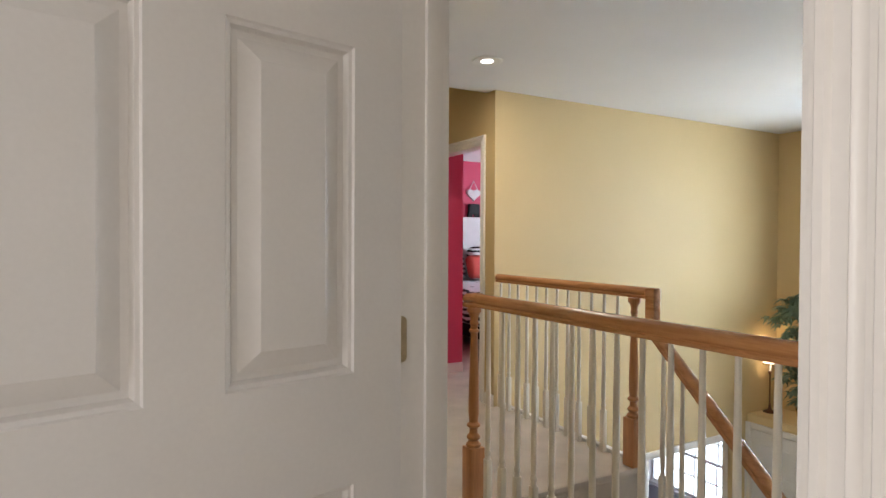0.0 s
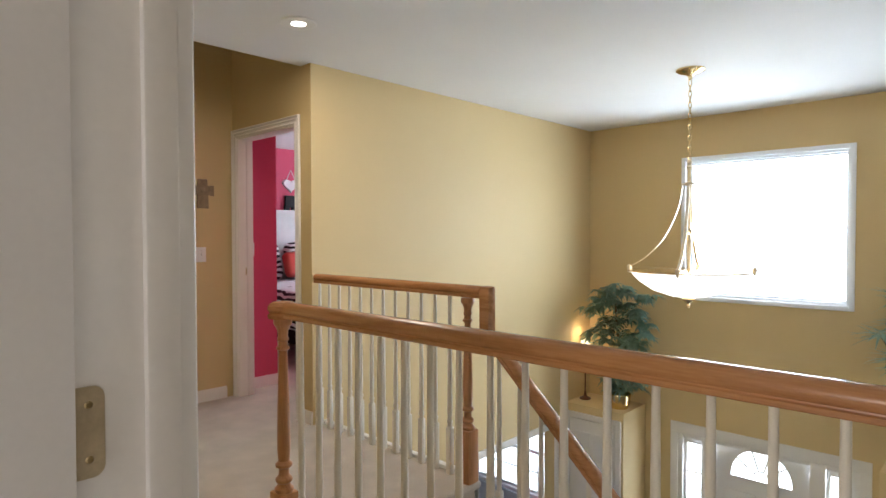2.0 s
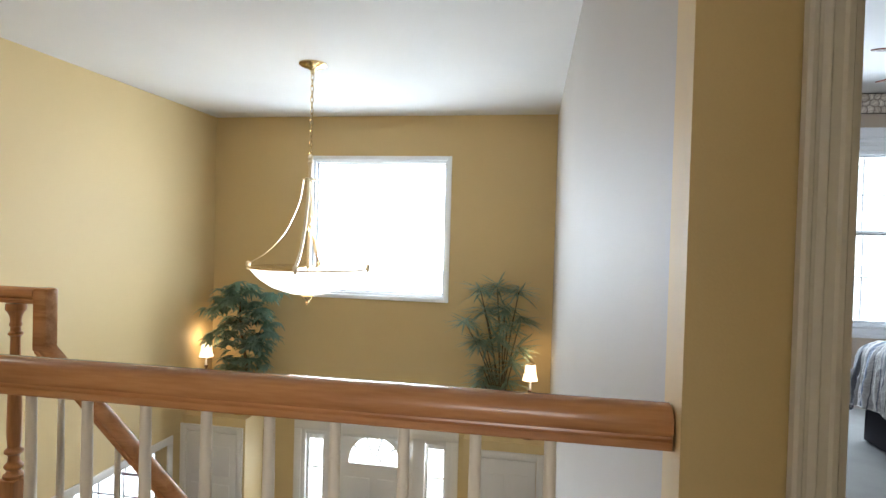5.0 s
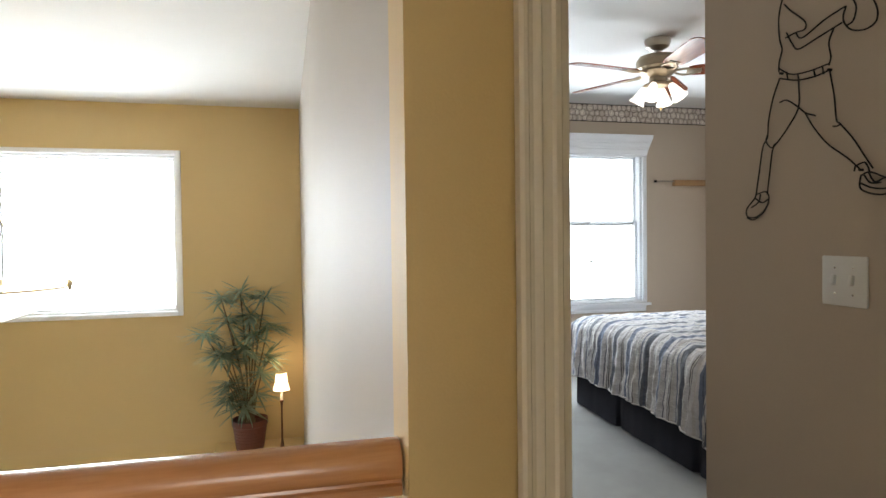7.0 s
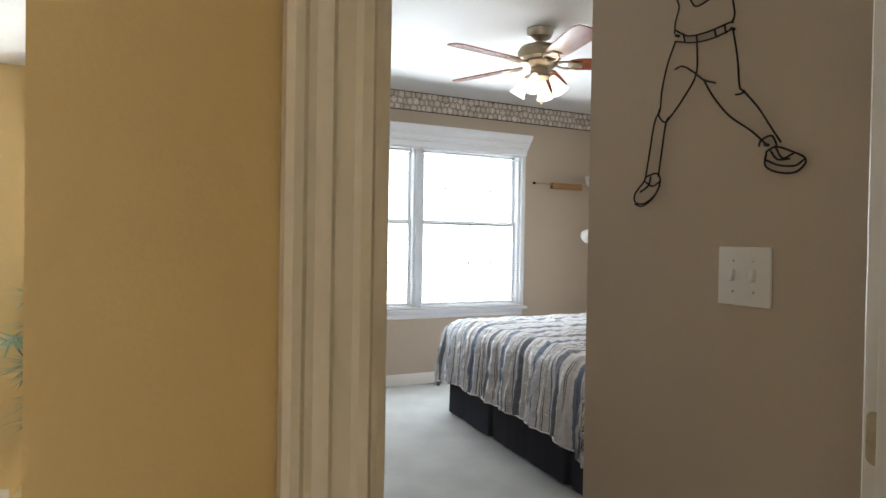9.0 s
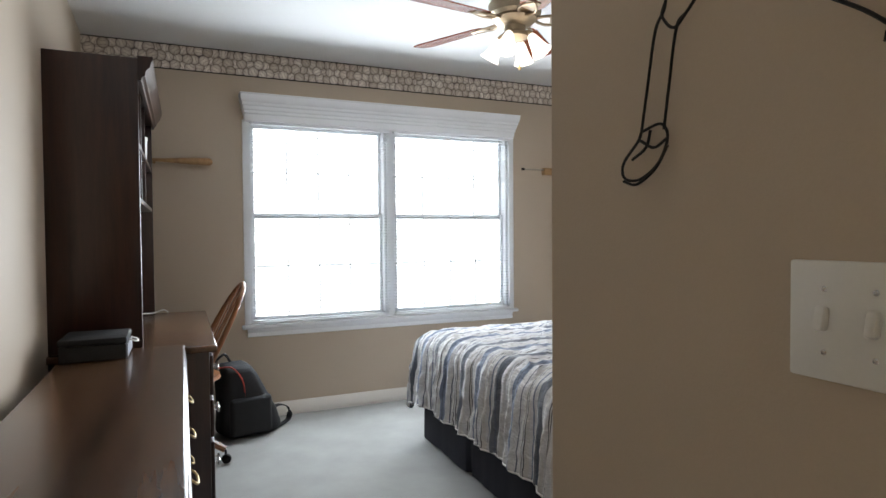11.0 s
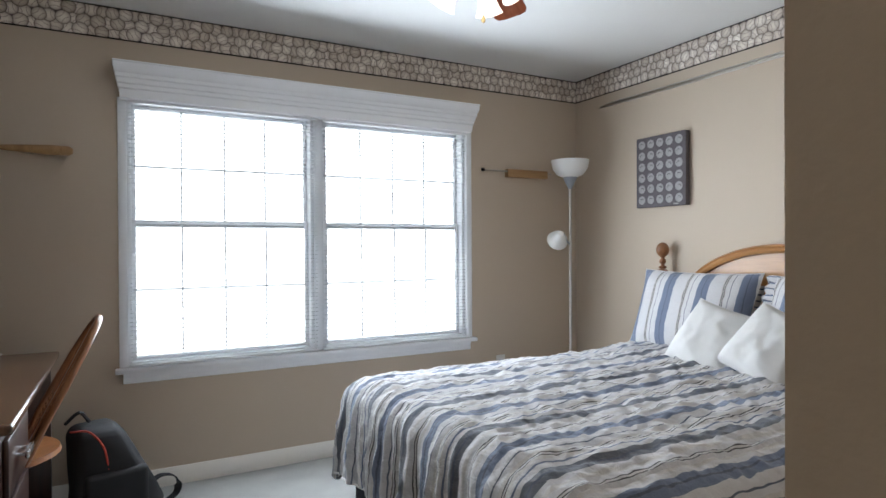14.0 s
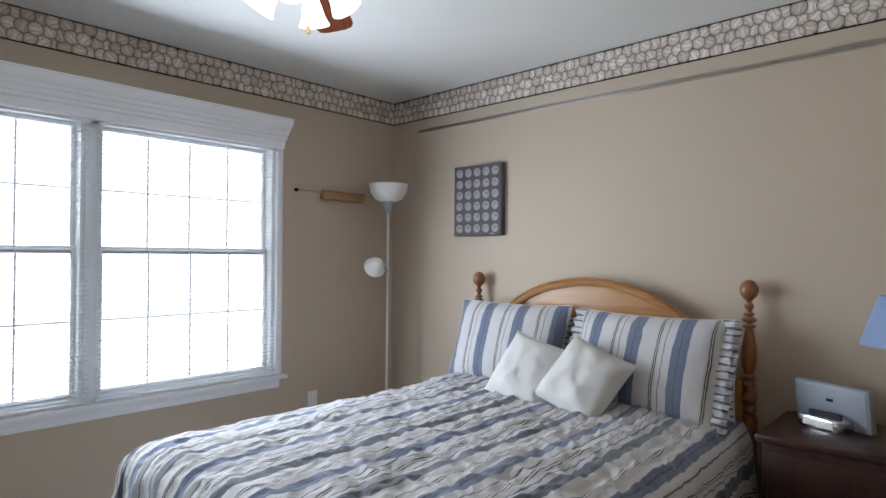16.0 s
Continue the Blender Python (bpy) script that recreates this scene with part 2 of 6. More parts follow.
SKYG = glow("bright_overcast", (0.88, 0.97, 1.0), 3.4)

SLATE, BLUE, SAND, INK, OFF = (0.12, 0.135, 0.18), (0.18, 0.215, 0.30), (0.60, 0.575, 0.55), (0.07, 0.065, 0.07), (0.64, 0.63, 0.64)
COAL = (0.15, 0.16, 0.185)
DUVET = stripes("striped_comforter_cloth", [(0.03, BLUE), (0.10, SLATE), (0.118, BLUE), (0.17, OFF), (0.22, SAND), (0.26, OFF), (0.29, INK), (0.302, SAND), (0.322, INK), (0.334, OFF), (0.39, SAND), (0.44, OFF), (0.50, COAL), (0.555, SLATE), (0.575, COAL), (0.635, OFF), (0.69, BLUE), (0.71, OFF), (0.74, SAND), (0.78, INK), (0.79, OFF), (0.81, INK), (0.822, SAND), (0.86, OFF), (0.92, SLATE), (0.935, OFF)], 0.33, 0, OFF, 0.005)
SHAM = stripes("striped_sham_cloth", [(0.10, BLUE), (0.24, SLATE), (0.26, BLUE), (0.40, OFF), (0.56, SLATE), (0.575, OFF), (0.66, SAND), (0.69, INK), (0.71, SAND), (0.73, INK), (0.75, SAND), (0.78, OFF)], 0.205, 0, OFF, 0.006)
FRILL = stripes("frill_cloth", [(0.45, BLUE), (0.62, SLATE), (0.72, OFF)], 0.03, 1, OFF)


def glass_mat():
    m = bpy.data.materials.new("window_glass")
    m.use_nodes = True
    b = m.node_tree.nodes["Principled BSDF"]
    b.inputs["Transmission Weight"].default_value = 1
    b.inputs["Roughness"].default_value = 0
    b.inputs["IOR"].default_value = 1.1
    return m


GLASS = glass_mat()


def ball_print_mat():
    """One printed baseball per island, in UV from -1 to 1: shaded edge, two stitched seams, dark outline."""
    m = bpy.data.materials.new("printed_baseballs")
    m.use_nodes = True
    nt = m.node_tree
    b = nt.nodes["Principled BSDF"]
    b.inputs["Roughness"].default_value = 0.7
    tc, sx, geo = nt.nodes.new("ShaderNodeTexCoord"), nt.nodes.new("ShaderNodeSeparateXYZ"), nt.nodes.new("ShaderNodeNewGeometry")
    nt.links.new(tc.outputs["UV"], sx.inputs[0])

    def num(op, *args):
        q = nt.nodes.new("ShaderNodeMath")
        q.operation = op
        for k, v in enumerate(args):
            if isinstance(v, float):
                q.inputs[k].default_value = v
            else:
                nt.links.new(v, q.inputs[k])
        return q.outputs[0]

    u, v = sx.outputs[0], sx.outputs[1]
    radius = num("SQRT", num("ADD", num("MULTIPLY", u, u), num("MULTIPLY", v, v)))
    shade = nt.nodes.new("ShaderNodeValToRGB")
    e = shade.color_ramp.elements
    e[0].position, e[0].color = 0.3, (0.86, 0.82, 0.78, 1)
    e[1].position, e[1].color = 0.955, (0.13, 0.10, 0.10, 1)
    e.new(0.72).color = (0.66, 0.61, 0.56, 1)
    e.new(0.88).color = (0.42, 0.37, 0.34, 1)
    nt.links.new(radius, shade.inputs["Fac"])
    tone = nt.nodes.new("ShaderNodeValToRGB")
    tone.color_ramp.elements[0].color, tone.color_ramp.elements[1].color = (0.72, 0.66, 0.60, 1), (1.05, 1.03, 1.0, 1)
    nt.links.new(geo.outputs["Random Per Island"], tone.inputs["Fac"])
    mixed = nt.nodes.new("ShaderNodeMix")
    mixed.data_type, mixed.blend_type = "RGBA", "MULTIPLY"
    mixed.inputs["Factor"].default_value = 1.0
    nt.links.new(shade.outputs[0], mixed.inputs[6])
    nt.links.new(tone.outputs[0], mixed.inputs[7])
    bow = num("MULTIPLY_ADD", num("MULTIPLY", v, v), 0.45, 0.28)
    seam = num("ABSOLUTE", num("SUBTRACT", num("ABSOLUTE", u), bow))
    width = num("MULTIPLY_ADD", num("SINE", num("MULTIPLY", v, 26.0)), 0.025, 0.055)
    sew = nt.nodes.new("ShaderNodeMix")
    sew.data_type = "RGBA"
    nt.links.new(num("MULTIPLY", num("LESS_THAN", seam, width), 0.55), sew.inputs["Factor"])
    nt.links.new(mixed.outputs[2], sew.inputs[6])
    sew.inputs[7].default_value = (0.22, 0.13, 0.11, 1)
    nt.links.new(sew.outputs[2], b.inputs["Base Color"])
    return m


BALLPRINT = ball_print_mat()
BORDER = mat("dark_border_paper", (0.10, 0.085, 0.085), 0.7, var=0.2, scale=30)



def zebra_mat():
    m = bpy.data.materials.new("zebra_print")
    m.use_nodes = True
    nt = m.node_tree
    b = nt.nodes["Principled BSDF"]
    b.inputs["Roughness"].default_value = 0.9
    tc, wv, r = nt.nodes.new("ShaderNodeTexCoord"), nt.nodes.new("ShaderNodeTexWave"), nt.nodes.new("ShaderNodeValToRGB")
    wv.bands_direction = "Z"
    wv.inputs["Scale"].default_value, wv.inputs["Distortion"].default_value, wv.inputs["Detail Scale"].default_value = 5, 5, 0.8
    nt.links.new(tc.outputs["Object"], wv.inputs["Vector"])
    r.color_ramp.elements[0].position, r.color_ramp.elements[1].position = 0.45, 0.52
    r.color_ramp.elements[0].color, r.color_ramp.elements[1].color = (0.01, 0.01, 0.01, 1), (0.75, 0.75, 0.75, 1)
    nt.links.new(wv.outputs["Fac"], r.inputs["Fac"])
    nt.links.new(r.outputs[0], b.inputs["Base Color"])
    return m


ZEBRA = zebra_mat()

# ---------------------------------------------------------------- mesh helpers


def solid(bm, lo, hi, bevel=0.0, m=None, seg=2):
    """Adds a box to bm, its edges rounded by bevel; m moves it."""
    vs = bmesh.ops.create_cube(bm, size=1)["verts"]
    s = [b - a for a, b in zip(lo, hi)]
    c = [(a + b) / 2 for a, b in zip(lo, hi)]
    for v in vs:
        v.co = Vector((v.co.x * s[0] + c[0], v.co.y * s[1] + c[1], v.co.z * s[2] + c[2]))
    if bevel:
        es = list({e for v in vs for e in v.link_edges})
        r = bmesh.ops.bevel(bm, geom=es, offset=min(bevel, 0.49 * min(s)), segments=seg, profile=0.5, affect="EDGES")
        vs = list({v for f in r["faces"] for v in f.verts} | {v for v in vs if v.is_valid})
    if m:
        bmesh.ops.transform(bm, matrix=m, verts=vs)
    return bm


def lathe(bm, profile, n=20, m=None):
    """Turns (radius, height) pairs round z."""
    rings, made = [], []
    for r, z in profile:
        ring = [bm.verts.new((r * math.cos(2 * math.pi * k / n), r * math.sin(2 * math.pi * k / n), z)) for k in range(n)]
        rings.append(ring)
        made += ring
    for a, b in zip(rings, rings[1:]):
        for k in range(n):
            bm.faces.new((a[k], a[(k + 1) % n], b[(k + 1) % n], b[k]))
    if profile[0][0] > 1e-4:
        bm.faces.new(list(reversed(rings[0])))
    if profile[-1][0] > 1e-4:
        bm.faces.new(rings[-1])
    if m:
        bmesh.ops.transform(bm, matrix=m, verts=made)
    return bm


def smooth_path(pts, n=6):
    """A smooth line through a few points."""
    p = [Vector(a) for a in pts]
    p = [2 * p[0] - p[1]] + p + [2 * p[-1] - p[-2]]
    out = []
    for i in range(1, len(p) - 2):
        for k in range(n):
            t = k / n
            a, b, c, d = p[i - 1:i + 3]
            out.append(0.5 * (2 * b + (c - a) * t + (2 * a - 5 * b + 4 * c - d) * t * t + (3 * b - a - 3 * c + d) * t ** 3))
    return out + [p[-2]]


def tube(bm, pts, r, n=8, taper=None):
    """A round bar along a line."""
    pts = [Vector(p) for p in pts]
    rings = []
    up = Vector((0.13, 0.21, 0.97))
    for i, p in enumerate(pts):
        d = (pts[min(i + 1, len(pts) - 1)] - pts[max(i - 1, 0)]).normalized()
        a = d.cross(up).normalized() if abs(d.dot(up)) < 0.98 else d.cross(Vector((1, 0, 0))).normalized()
        b = d.cross(a)
        rr = r if taper is None else r + (taper - r) * i / (len(pts) - 1)
        rings.append([bm.verts.new(p + rr * (math.cos(2 * math.pi * k / n) * a + math.sin(2 * math.pi * k / n) * b)) for k in range(n)])
    for a, b in zip(rings, rings[1:]):
        for k in range(n):
            bm.faces.new((a[k], a[(k + 1) % n], b[(k + 1) % n], b[k]))
    bm.faces.new(rings[0])
    bm.faces.new(rings[-1])
    return bm


def sweep(bm, outline, pts):
    """Carries a closed outline of (side, up) along a line; side stays level."""
    pts = [Vector(p) for p in pts]
    rings = []
    for i, p in enumerate(pts):
        d = (pts[min(i + 1, len(pts) - 1)] - pts[max(i - 1, 0)]).normalized()
        side = d.cross(Vector((0, 0, 1)))
        side = side.normalized() if side.length > 0.02 else Vector((1, 0, 0))
        up = side.cross(d).normalized()
        rings.append([bm.verts.new(p + a * side + b * up) for a, b in outline])
    n = len(outline)
    for a, b in zip(rings, rings[1:]):
        for k in range(n):
            bm.faces.new((a[k], a[(k + 1) % n], b[(k + 1) % n], b[k]))
    bm.faces.new(rings[0])
    bm.faces.new(list(reversed(rings[-1])))
    return bm


def finish(bm, name, material, smooth=True):
    bmesh.ops.recalc_face_normals(bm, faces=bm.faces)
    me = bpy.data.meshes.new(name)
    bm.to_mesh(me)
    bm.free()
    for m in (material if isinstance(material, (list, tuple)) else [material]):
        me.materials.append(m)
    if smooth:
        me.polygons.foreach_set("use_smooth", [True] * len(me.polygons))
        me.set_sharp_from_angle(angle=radians(35))
    return me


def part(name, bm, material, parent, label="", smooth=True):
    ob = new(name, finish(bm, name, material, smooth))
    ob.parent = parent
    if label:
        tagged(ob, label)
    return ob


def thing(name, label, category, m=None, group=""):
    ob = new(name)
    ob.empty_display_size = 0.1
    if m is not None:
        ob.matrix_world = m
    return tagged(ob, label, category, group)


def whole(name, bm, material, label, category, kind="", smooth=True):
    return tagged(new(name, finish(bm, name, material, smooth)), label, category, kind=kind)


B = bmesh.new


def wall(name, axis, lo, hi, a0, a1, z0, z1, mats, holes=(), label="", skew=0.0):
    """A wall with thickness lo..hi on one axis and length a0..a1 on the other; mats paint its low and high side.
    holes are (from, to, bottom, top). skew shifts the far end sideways."""
    bm = B()
    us = sorted({a0, a1, *[q for h in holes for q in h[:2]]})
    zs = sorted({z0, z1, *[q for h in holes for q in h[2:] if z0 < q < z1]})

    def full(i, k):
        if not (0 <= i < len(us) - 1 and 0 <= k < len(zs) - 1):
            return False
        u, z = (us[i] + us[i + 1]) / 2, (zs[k] + zs[k + 1]) / 2
        return not any(h[0] < u < h[1] and h[2] < z < h[3] for h in holes)

    seen = {}

    def vert_at(d, u, z):
        if (d, u, z) not in seen:
            seen[d, u, z] = bm.verts.new((d, u, z) if axis == "x" else (u, d, z))
        return seen[d, u, z]

    for i in range(len(us) - 1):
        for k in range(len(zs) - 1):
            if not full(i, k):
                continue
            (ua, ub), (za, zb) = us[i:i + 2], zs[k:k + 2]
            for d in (lo, hi):
                bm.faces.new([vert_at(d, *q) for q in ((ua, za), (ub, za), (ub, zb), (ua, zb))])
            for other, (p, q) in (((i - 1, k), ((ua, za), (ua, zb))), ((i + 1, k), ((ub, za), (ub, zb))), ((i, k - 1), ((ua, za), (ub, za))), ((i, k + 1), ((ua, zb), (ub, zb)))):
                if not full(*other):
                    bm.faces.new((vert_at(lo, *p), vert_at(lo, *q), vert_at(hi, *q), vert_at(hi, *p)))
    if skew:
        for vert in bm.verts:
            f = (vert.co[1 if axis == "x" else 0] - a0) / (a1 - a0)
            vert.co[0 if axis == "x" else 1] += skew * f
    k = 0 if axis == "x" else 1
    bmesh.ops.recalc_face_normals(bm, faces=bm.faces)
    for f in bm.faces:
        f.material_index = 1 if f.normal[k] > 0.5 else 0
    ob = new(name, finish(bm, name, mats, False))
    return tagged(ob, label or "painted drywall", "wall", kind="structure")


# ---------------------------------------------------------------- structure
CEIL, LOW = 2.44, -2.75
XH, XB = 1.67, 1.79          # the wall between hall and bedroom
FB, FF = 5.77, 6.43          # bedroom front wall, foyer front wall
YA = 3.68                    # foyer's long yellow wall
YH = -3.70                   # headboard wall
FZ = 0.06                    # the bedroom's thick carpet lies a little higher


def slab(name, lo, hi, m, label, category):
    return whole(name, solid(B(), lo, hi), m, label, category, "structure", False)


slab("floor_hall", (-2.5, -3.0, -0.25), (XB - 0.03, 0.085, 0), CARPET, "beige cut-pile carpet of the upstairs hall", "floor")
slab("floor_hall", (-2.5, 0.085, -0.25), (XH, 7.4, 0), CARPET, "beige cut-pile carpet of the upstairs hall", "floor")
slab("floor_landing", (XH, 2.30, -0.25), (2.86, 7.4, 0), CARPET, "beige carpet of the stair-head landing", "floor")
slab("floor_pink_room", (2.86, 3.72, -0.25), (6.6, 7.4, 0), CARPET, "beige carpet of the pink bedroom", "floor")
slab("floor_bedroom", (XB - 0.03, -3.9, -0.25), (6.0, 0.12, FZ), CARPETB, "pale grey cut-pile bedroom carpet", "floor")
slab("floor_foyer", (1.6, 0.0, LOW - 0.2), (6.6, 3.8, LOW), MARBLE, "grey stone floor of the lower foyer", "floor")
slab("floor_living_room", (3.5, 3.70, LOW - 0.2), (6.6, 6.6, LOW), CARPET, "beige carpet of the lower living room", "floor")
slab("ceiling", (-2.6, -4.0, CEIL), (6.7, 3.80, CEIL + 0.2), WHITE, "smooth white painted ceiling", "ceiling")
slab("ceiling_pink_room", (2.88, 3.80, CEIL), (6.7, 7.5, CEIL + 0.2), WHITE, "smooth white painted ceiling", "ceiling")
slab("ceiling_hall_raised", (-2.6, 3.70, 2.95), (2.88, 7.5, 3.1), WHITE, "raised white ceiling of the far hall", "ceiling")
slab("ceiling_step", (-2.6, 3.70, CEIL + 0.2), (2.88, 3.80, 2.95), YELLOW, "mustard yellow face of the ceiling step", "ceiling")

wall("wall_foyer_front", "x", FF, FF + 0.16, -0.2, YA, LOW, CEIL, (YELLOW, CREAM), [(1.24, 2.63, 0.67, 2.02), (1.14, 2.68, LOW, -0.70)], "mustard yellow wall with a large window above the front door")
wall("wall_foyer_long", "y", YA, YA + 0.12, 2.76, FF + 0.16, LOW, CEIL, (YELLOW, PINK), [(4.47, 5.71, LOW, -0.715)], "long mustard yellow stairwell wall with a cased opening below")
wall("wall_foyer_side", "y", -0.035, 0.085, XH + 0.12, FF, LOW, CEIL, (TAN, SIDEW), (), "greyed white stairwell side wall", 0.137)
wall("wall_hall_bedroom", "x", XH, XB, -3.0, 0.085, 0.0, CEIL, (YELLOW, TAN), [(-0.883, -0.115, 0, 2.05)], "mustard yellow hall wall with the bedroom doorway")
wall("wall_hall_below", "x", XH - 0.1, XH, 0.0, 2.3, LOW, -0.25, (CREAM, CREAM), (), "stair side wall under the hall")
wall("wall_landing_below", "x", 2.76, 2.86, 2.3, YA, LOW, -0.25, (CREAM, YELLOW), (), "wall under the landing")
wall("wall_stair_back", "y", 2.3, 2.4, XH, 2.76, LOW, -0.25, (CREAM, CREAM), (), "wall under the stair head")
wall("wall_pink_door", "x", 2.76, 2.88, YA + 0.12, 4.87, 0, 2.95, (YELLOW, PINK), [(3.87, 4.70, 0, 2.05)], "mustard yellow hall wall with the pink room's doorway")
wall("wall_cross", "y", 4.78, 4.87, 2.28, 2.76, 0, 2.95, (YELLOW, PINK), (), "mustard yellow hall end wall")
wall("wall_hall_corner", "x", 2.28, 2.38, 4.87, 7.4, 0, 2.95, (YELLOW, PINK), (), "mustard yellow hall return wall")
wall("wall_living_front", "x", FF, FF + 0.16, YA + 0.12, 6.6, LOW, -0.25, (BLUEWALL, CREAM), [(4.05, 5.45, -1.95, -0.85)], "pale blue living room wall with a window")
wall("wall_living_back", "y", 6.5, 6.6, 3.5, FF, LOW, -0.25, (BLUEWALL, CREAM), (), "pale blue living room wall")
wall("wall_living_side", "x", 3.5, 3.6, YA + 0.12, 6.5, LOW, -0.25, (CREAM, BLUEWALL), (), "pale blue living room side wall")
wall("wall_pink_return", "y", 4.87, 4.99, 2.76, 3.20, 0, CEIL, (PINK, PINK), (), "deep pink return wall")
wall("wall_pink_back", "y", 7.3, 7.4, -2.5, 6.6, 0, 2.95, (PINK, PINK), (), "deep pink bedroom wall")
wall("wall_pink_front", "x", FF, FF + 0.16, YA + 0.12, 7.3, 0, CEIL, (PINK, CREAM), [(4.9, 6.3, 0.8, 2.0)], "deep pink wall with a window")
wall("wall_start_door", "x", 0.65, 0.77, -3.0, 7.3, 0, CEIL, (CREAM, YELLOW), [(0.165, 0.945, 0, 2.05)], "hall wall with an open doorway")
wall("wall_start_back", "x", -2.5, -2.4, -3.0, 7.3, 0, CEIL, (CREAM, CREAM), [(-0.5, 1.0, 0.8, 2.0)], "unseen white bedroom wall with an opening for added daylight")
wall("wall_start_side", "y", 1.9, 2.0, -2.4, 0.65, 0, CEIL, (CREAM, CREAM), (), "white bedroom side wall")
# opening out of view, cut for the added side fill
wall("wall_hall_end", "y", -3.0, -2.9, -2.4, 0.65, 0, CEIL, (CREAM, CREAM), [(-1.65, -0.35, 0.8, 2.0)], "unseen white bedroom wall with an opening for added daylight")
wall("wall_hall_stop", "y", -1.6, -1.5, 0.77, XH, 0, CEIL, (YELLOW, YELLOW), (), "mustard yellow hall end wall")
wall("wall_closet_side", "y", -1.115, -0.995, XB, 2.563, 0, CEIL, (TAN, TAN), (), "tan bedroom entry wall")
wall("wall_closet_front", "x", 2.443, 2.563, YH, -1.115, 0, CEIL, (TAN, TAN), (), "tan bedroom closet wall")
wall("wall_bedroom_front", "x", FB, FB + 0.16, YH - 0.1, 0.12, 0, CEIL, (TAN, CREAM), [(-2.785, -0.835, 0.66, 2.02)], "tan bedroom wall with a wide double window")
wall("wall_headboard", "y", YH - 0.1, YH, XB, FB, 0, CEIL, (CREAM, TAN), (), "tan bedroom wall behind the bed")


def trim_run(name, pts, h=0.09, d=0.013, label="off-white wooden baseboard", z=0.0):
    """A moulded board along the foot of walls; the line runs with the wall on its right."""
    bm = B()
    for a, b in zip(pts, pts[1:]):
        sweep(bm, [(0, 0), (-d, 0), (-d, h * 0.78), (-d * 0.5, h * 0.9), (-d * 0.35, h), (0, h)], [(*a, z), (*b, z)])
    return whole(name, bm, TRIM, label, "baseboard", "structure")


trim_run("baseboard", [(FB, -3.69), (FB, 0.09)], z=FZ)
trim_run("baseboard", [(2.6, YH), (FB - 0.013, YH)], z=FZ)
trim_run("baseboard", [(1.86, -0.995), (2.563, -0.995)], z=FZ)
trim_run("baseboard", [(2.563, -0.995), (2.563, -3.69)], z=FZ)
trim_run("baseboard", [(1.85, -0.03), (FB - 0.013, 0.10)][::-1], z=FZ)
trim_run("baseboard", [(2.28, 4.78), (2.69, 4.78)][::-1])
trim_run("baseboard", [(2.28, 7.2), (2.28, 4.78)][::-1])
trim_run("baseboard", [(2.76, YA), (2.76, 3.80)])
trim_run("baseboard", [(2.89, 4.87), (3.20, 4.87)][::-1])


def casing(name, x, ya, yb, top, side, label):
    """Fluted door casing on one side of a wall, both jambs and the head."""
    bm = B()
    w = 0.065
    prof = [(0, 0), (w, 0), (w, 0.017), (w * 0.93, 0.021), (w * 0.84, 0.020), (w * 0.78, 0.0135), (w * 0.70, 0.0125), (w * 0.63, 0.0155), (w * 0.55, 0.0155), (w * 0.49, 0.0095), (w * 0.30, 0.0085), (w * 0.24, 0.0125), (w * 0.13, 0.012), (w * 0.07, 0.006), (0, 0.005)]
    for (p, q) in (((ya, 0), (ya, top)), ((yb, 0), (yb, top))):
        s = -1 if p[0] == ya else 1
        rings = []
        for base in (0, 1):
            rings.append([bm.verts.new((x + side * d, p[0] + s * u, (top + u) if base else 0)) for u, d in prof])
        n = len(prof)
        for k in range(n):
            bm.faces.new((rings[0][k], rings[0][(k + 1) % n], rings[1][(k + 1) % n], rings[1][k]))
        bm.faces.new(rings[0])
        bm.faces.new(rings[1])
    ra = [bm.verts.new((x + side * d, ya - u, top + u)) for u, d in prof]
    rb = [bm.verts.new((x + side * d, yb + u, top + u)) for u, d in prof]
    n = len(prof)
    for k in range(n):
        bm.faces.new((ra[k], ra[(k + 1) % n], rb[(k + 1) % n], rb[k]))
    return whole(name, bm, TRIM, label, "door casing", "structure")


def jamb(name, x0, x1, ya, yb, top, label):
    bm = B()
    solid(bm, (x0, ya - 0.012, 0), (x1, ya + 0.008, top + 0.008), 0.002)
    solid(bm, (x0, yb - 0.008, 0), (x1, yb + 0.012, top + 0.008), 0.002)
    solid(bm, (x0, ya + 0.008, top - 0.008), (x1, yb - 0.008, top + 0.012), 0.002)
    xm = x0 + 0.55 * (x1 - x0)
    solid(bm, (xm, ya + 0.008, 0), (xm + 0.035, ya + 0.019, top - 0.008), 0.002)
    solid(bm, (xm, yb - 0.019, 0), (xm + 0.035, yb - 0.008, top - 0.008), 0.002)
    return whole(name, bm, TRIM, label, "door frame", "structure")


for x0, x1, ya, yb, who in ((XH, XB, -0.883, -0.115, "striped bedroom"), (2.76, 2.88, 3.87, 4.70, "pink room"), (0.65, 0.77, 0.165, 0.945, "first room")):
    jamb("door_frame", x0 - 0.002, x1 + 0.002, ya, yb, 2.05, "off-white door lining of the " + who)
    casing("door_casing", x0 - 0.002, ya, yb, 2.05, -1, "off-white fluted door casing of the " + who)
    casing("door_casing", x1 + 0.002, ya, yb + (0.010 if x1 < 1 else 0), 2.05, 1, "off-white fluted door casing of the " + who)


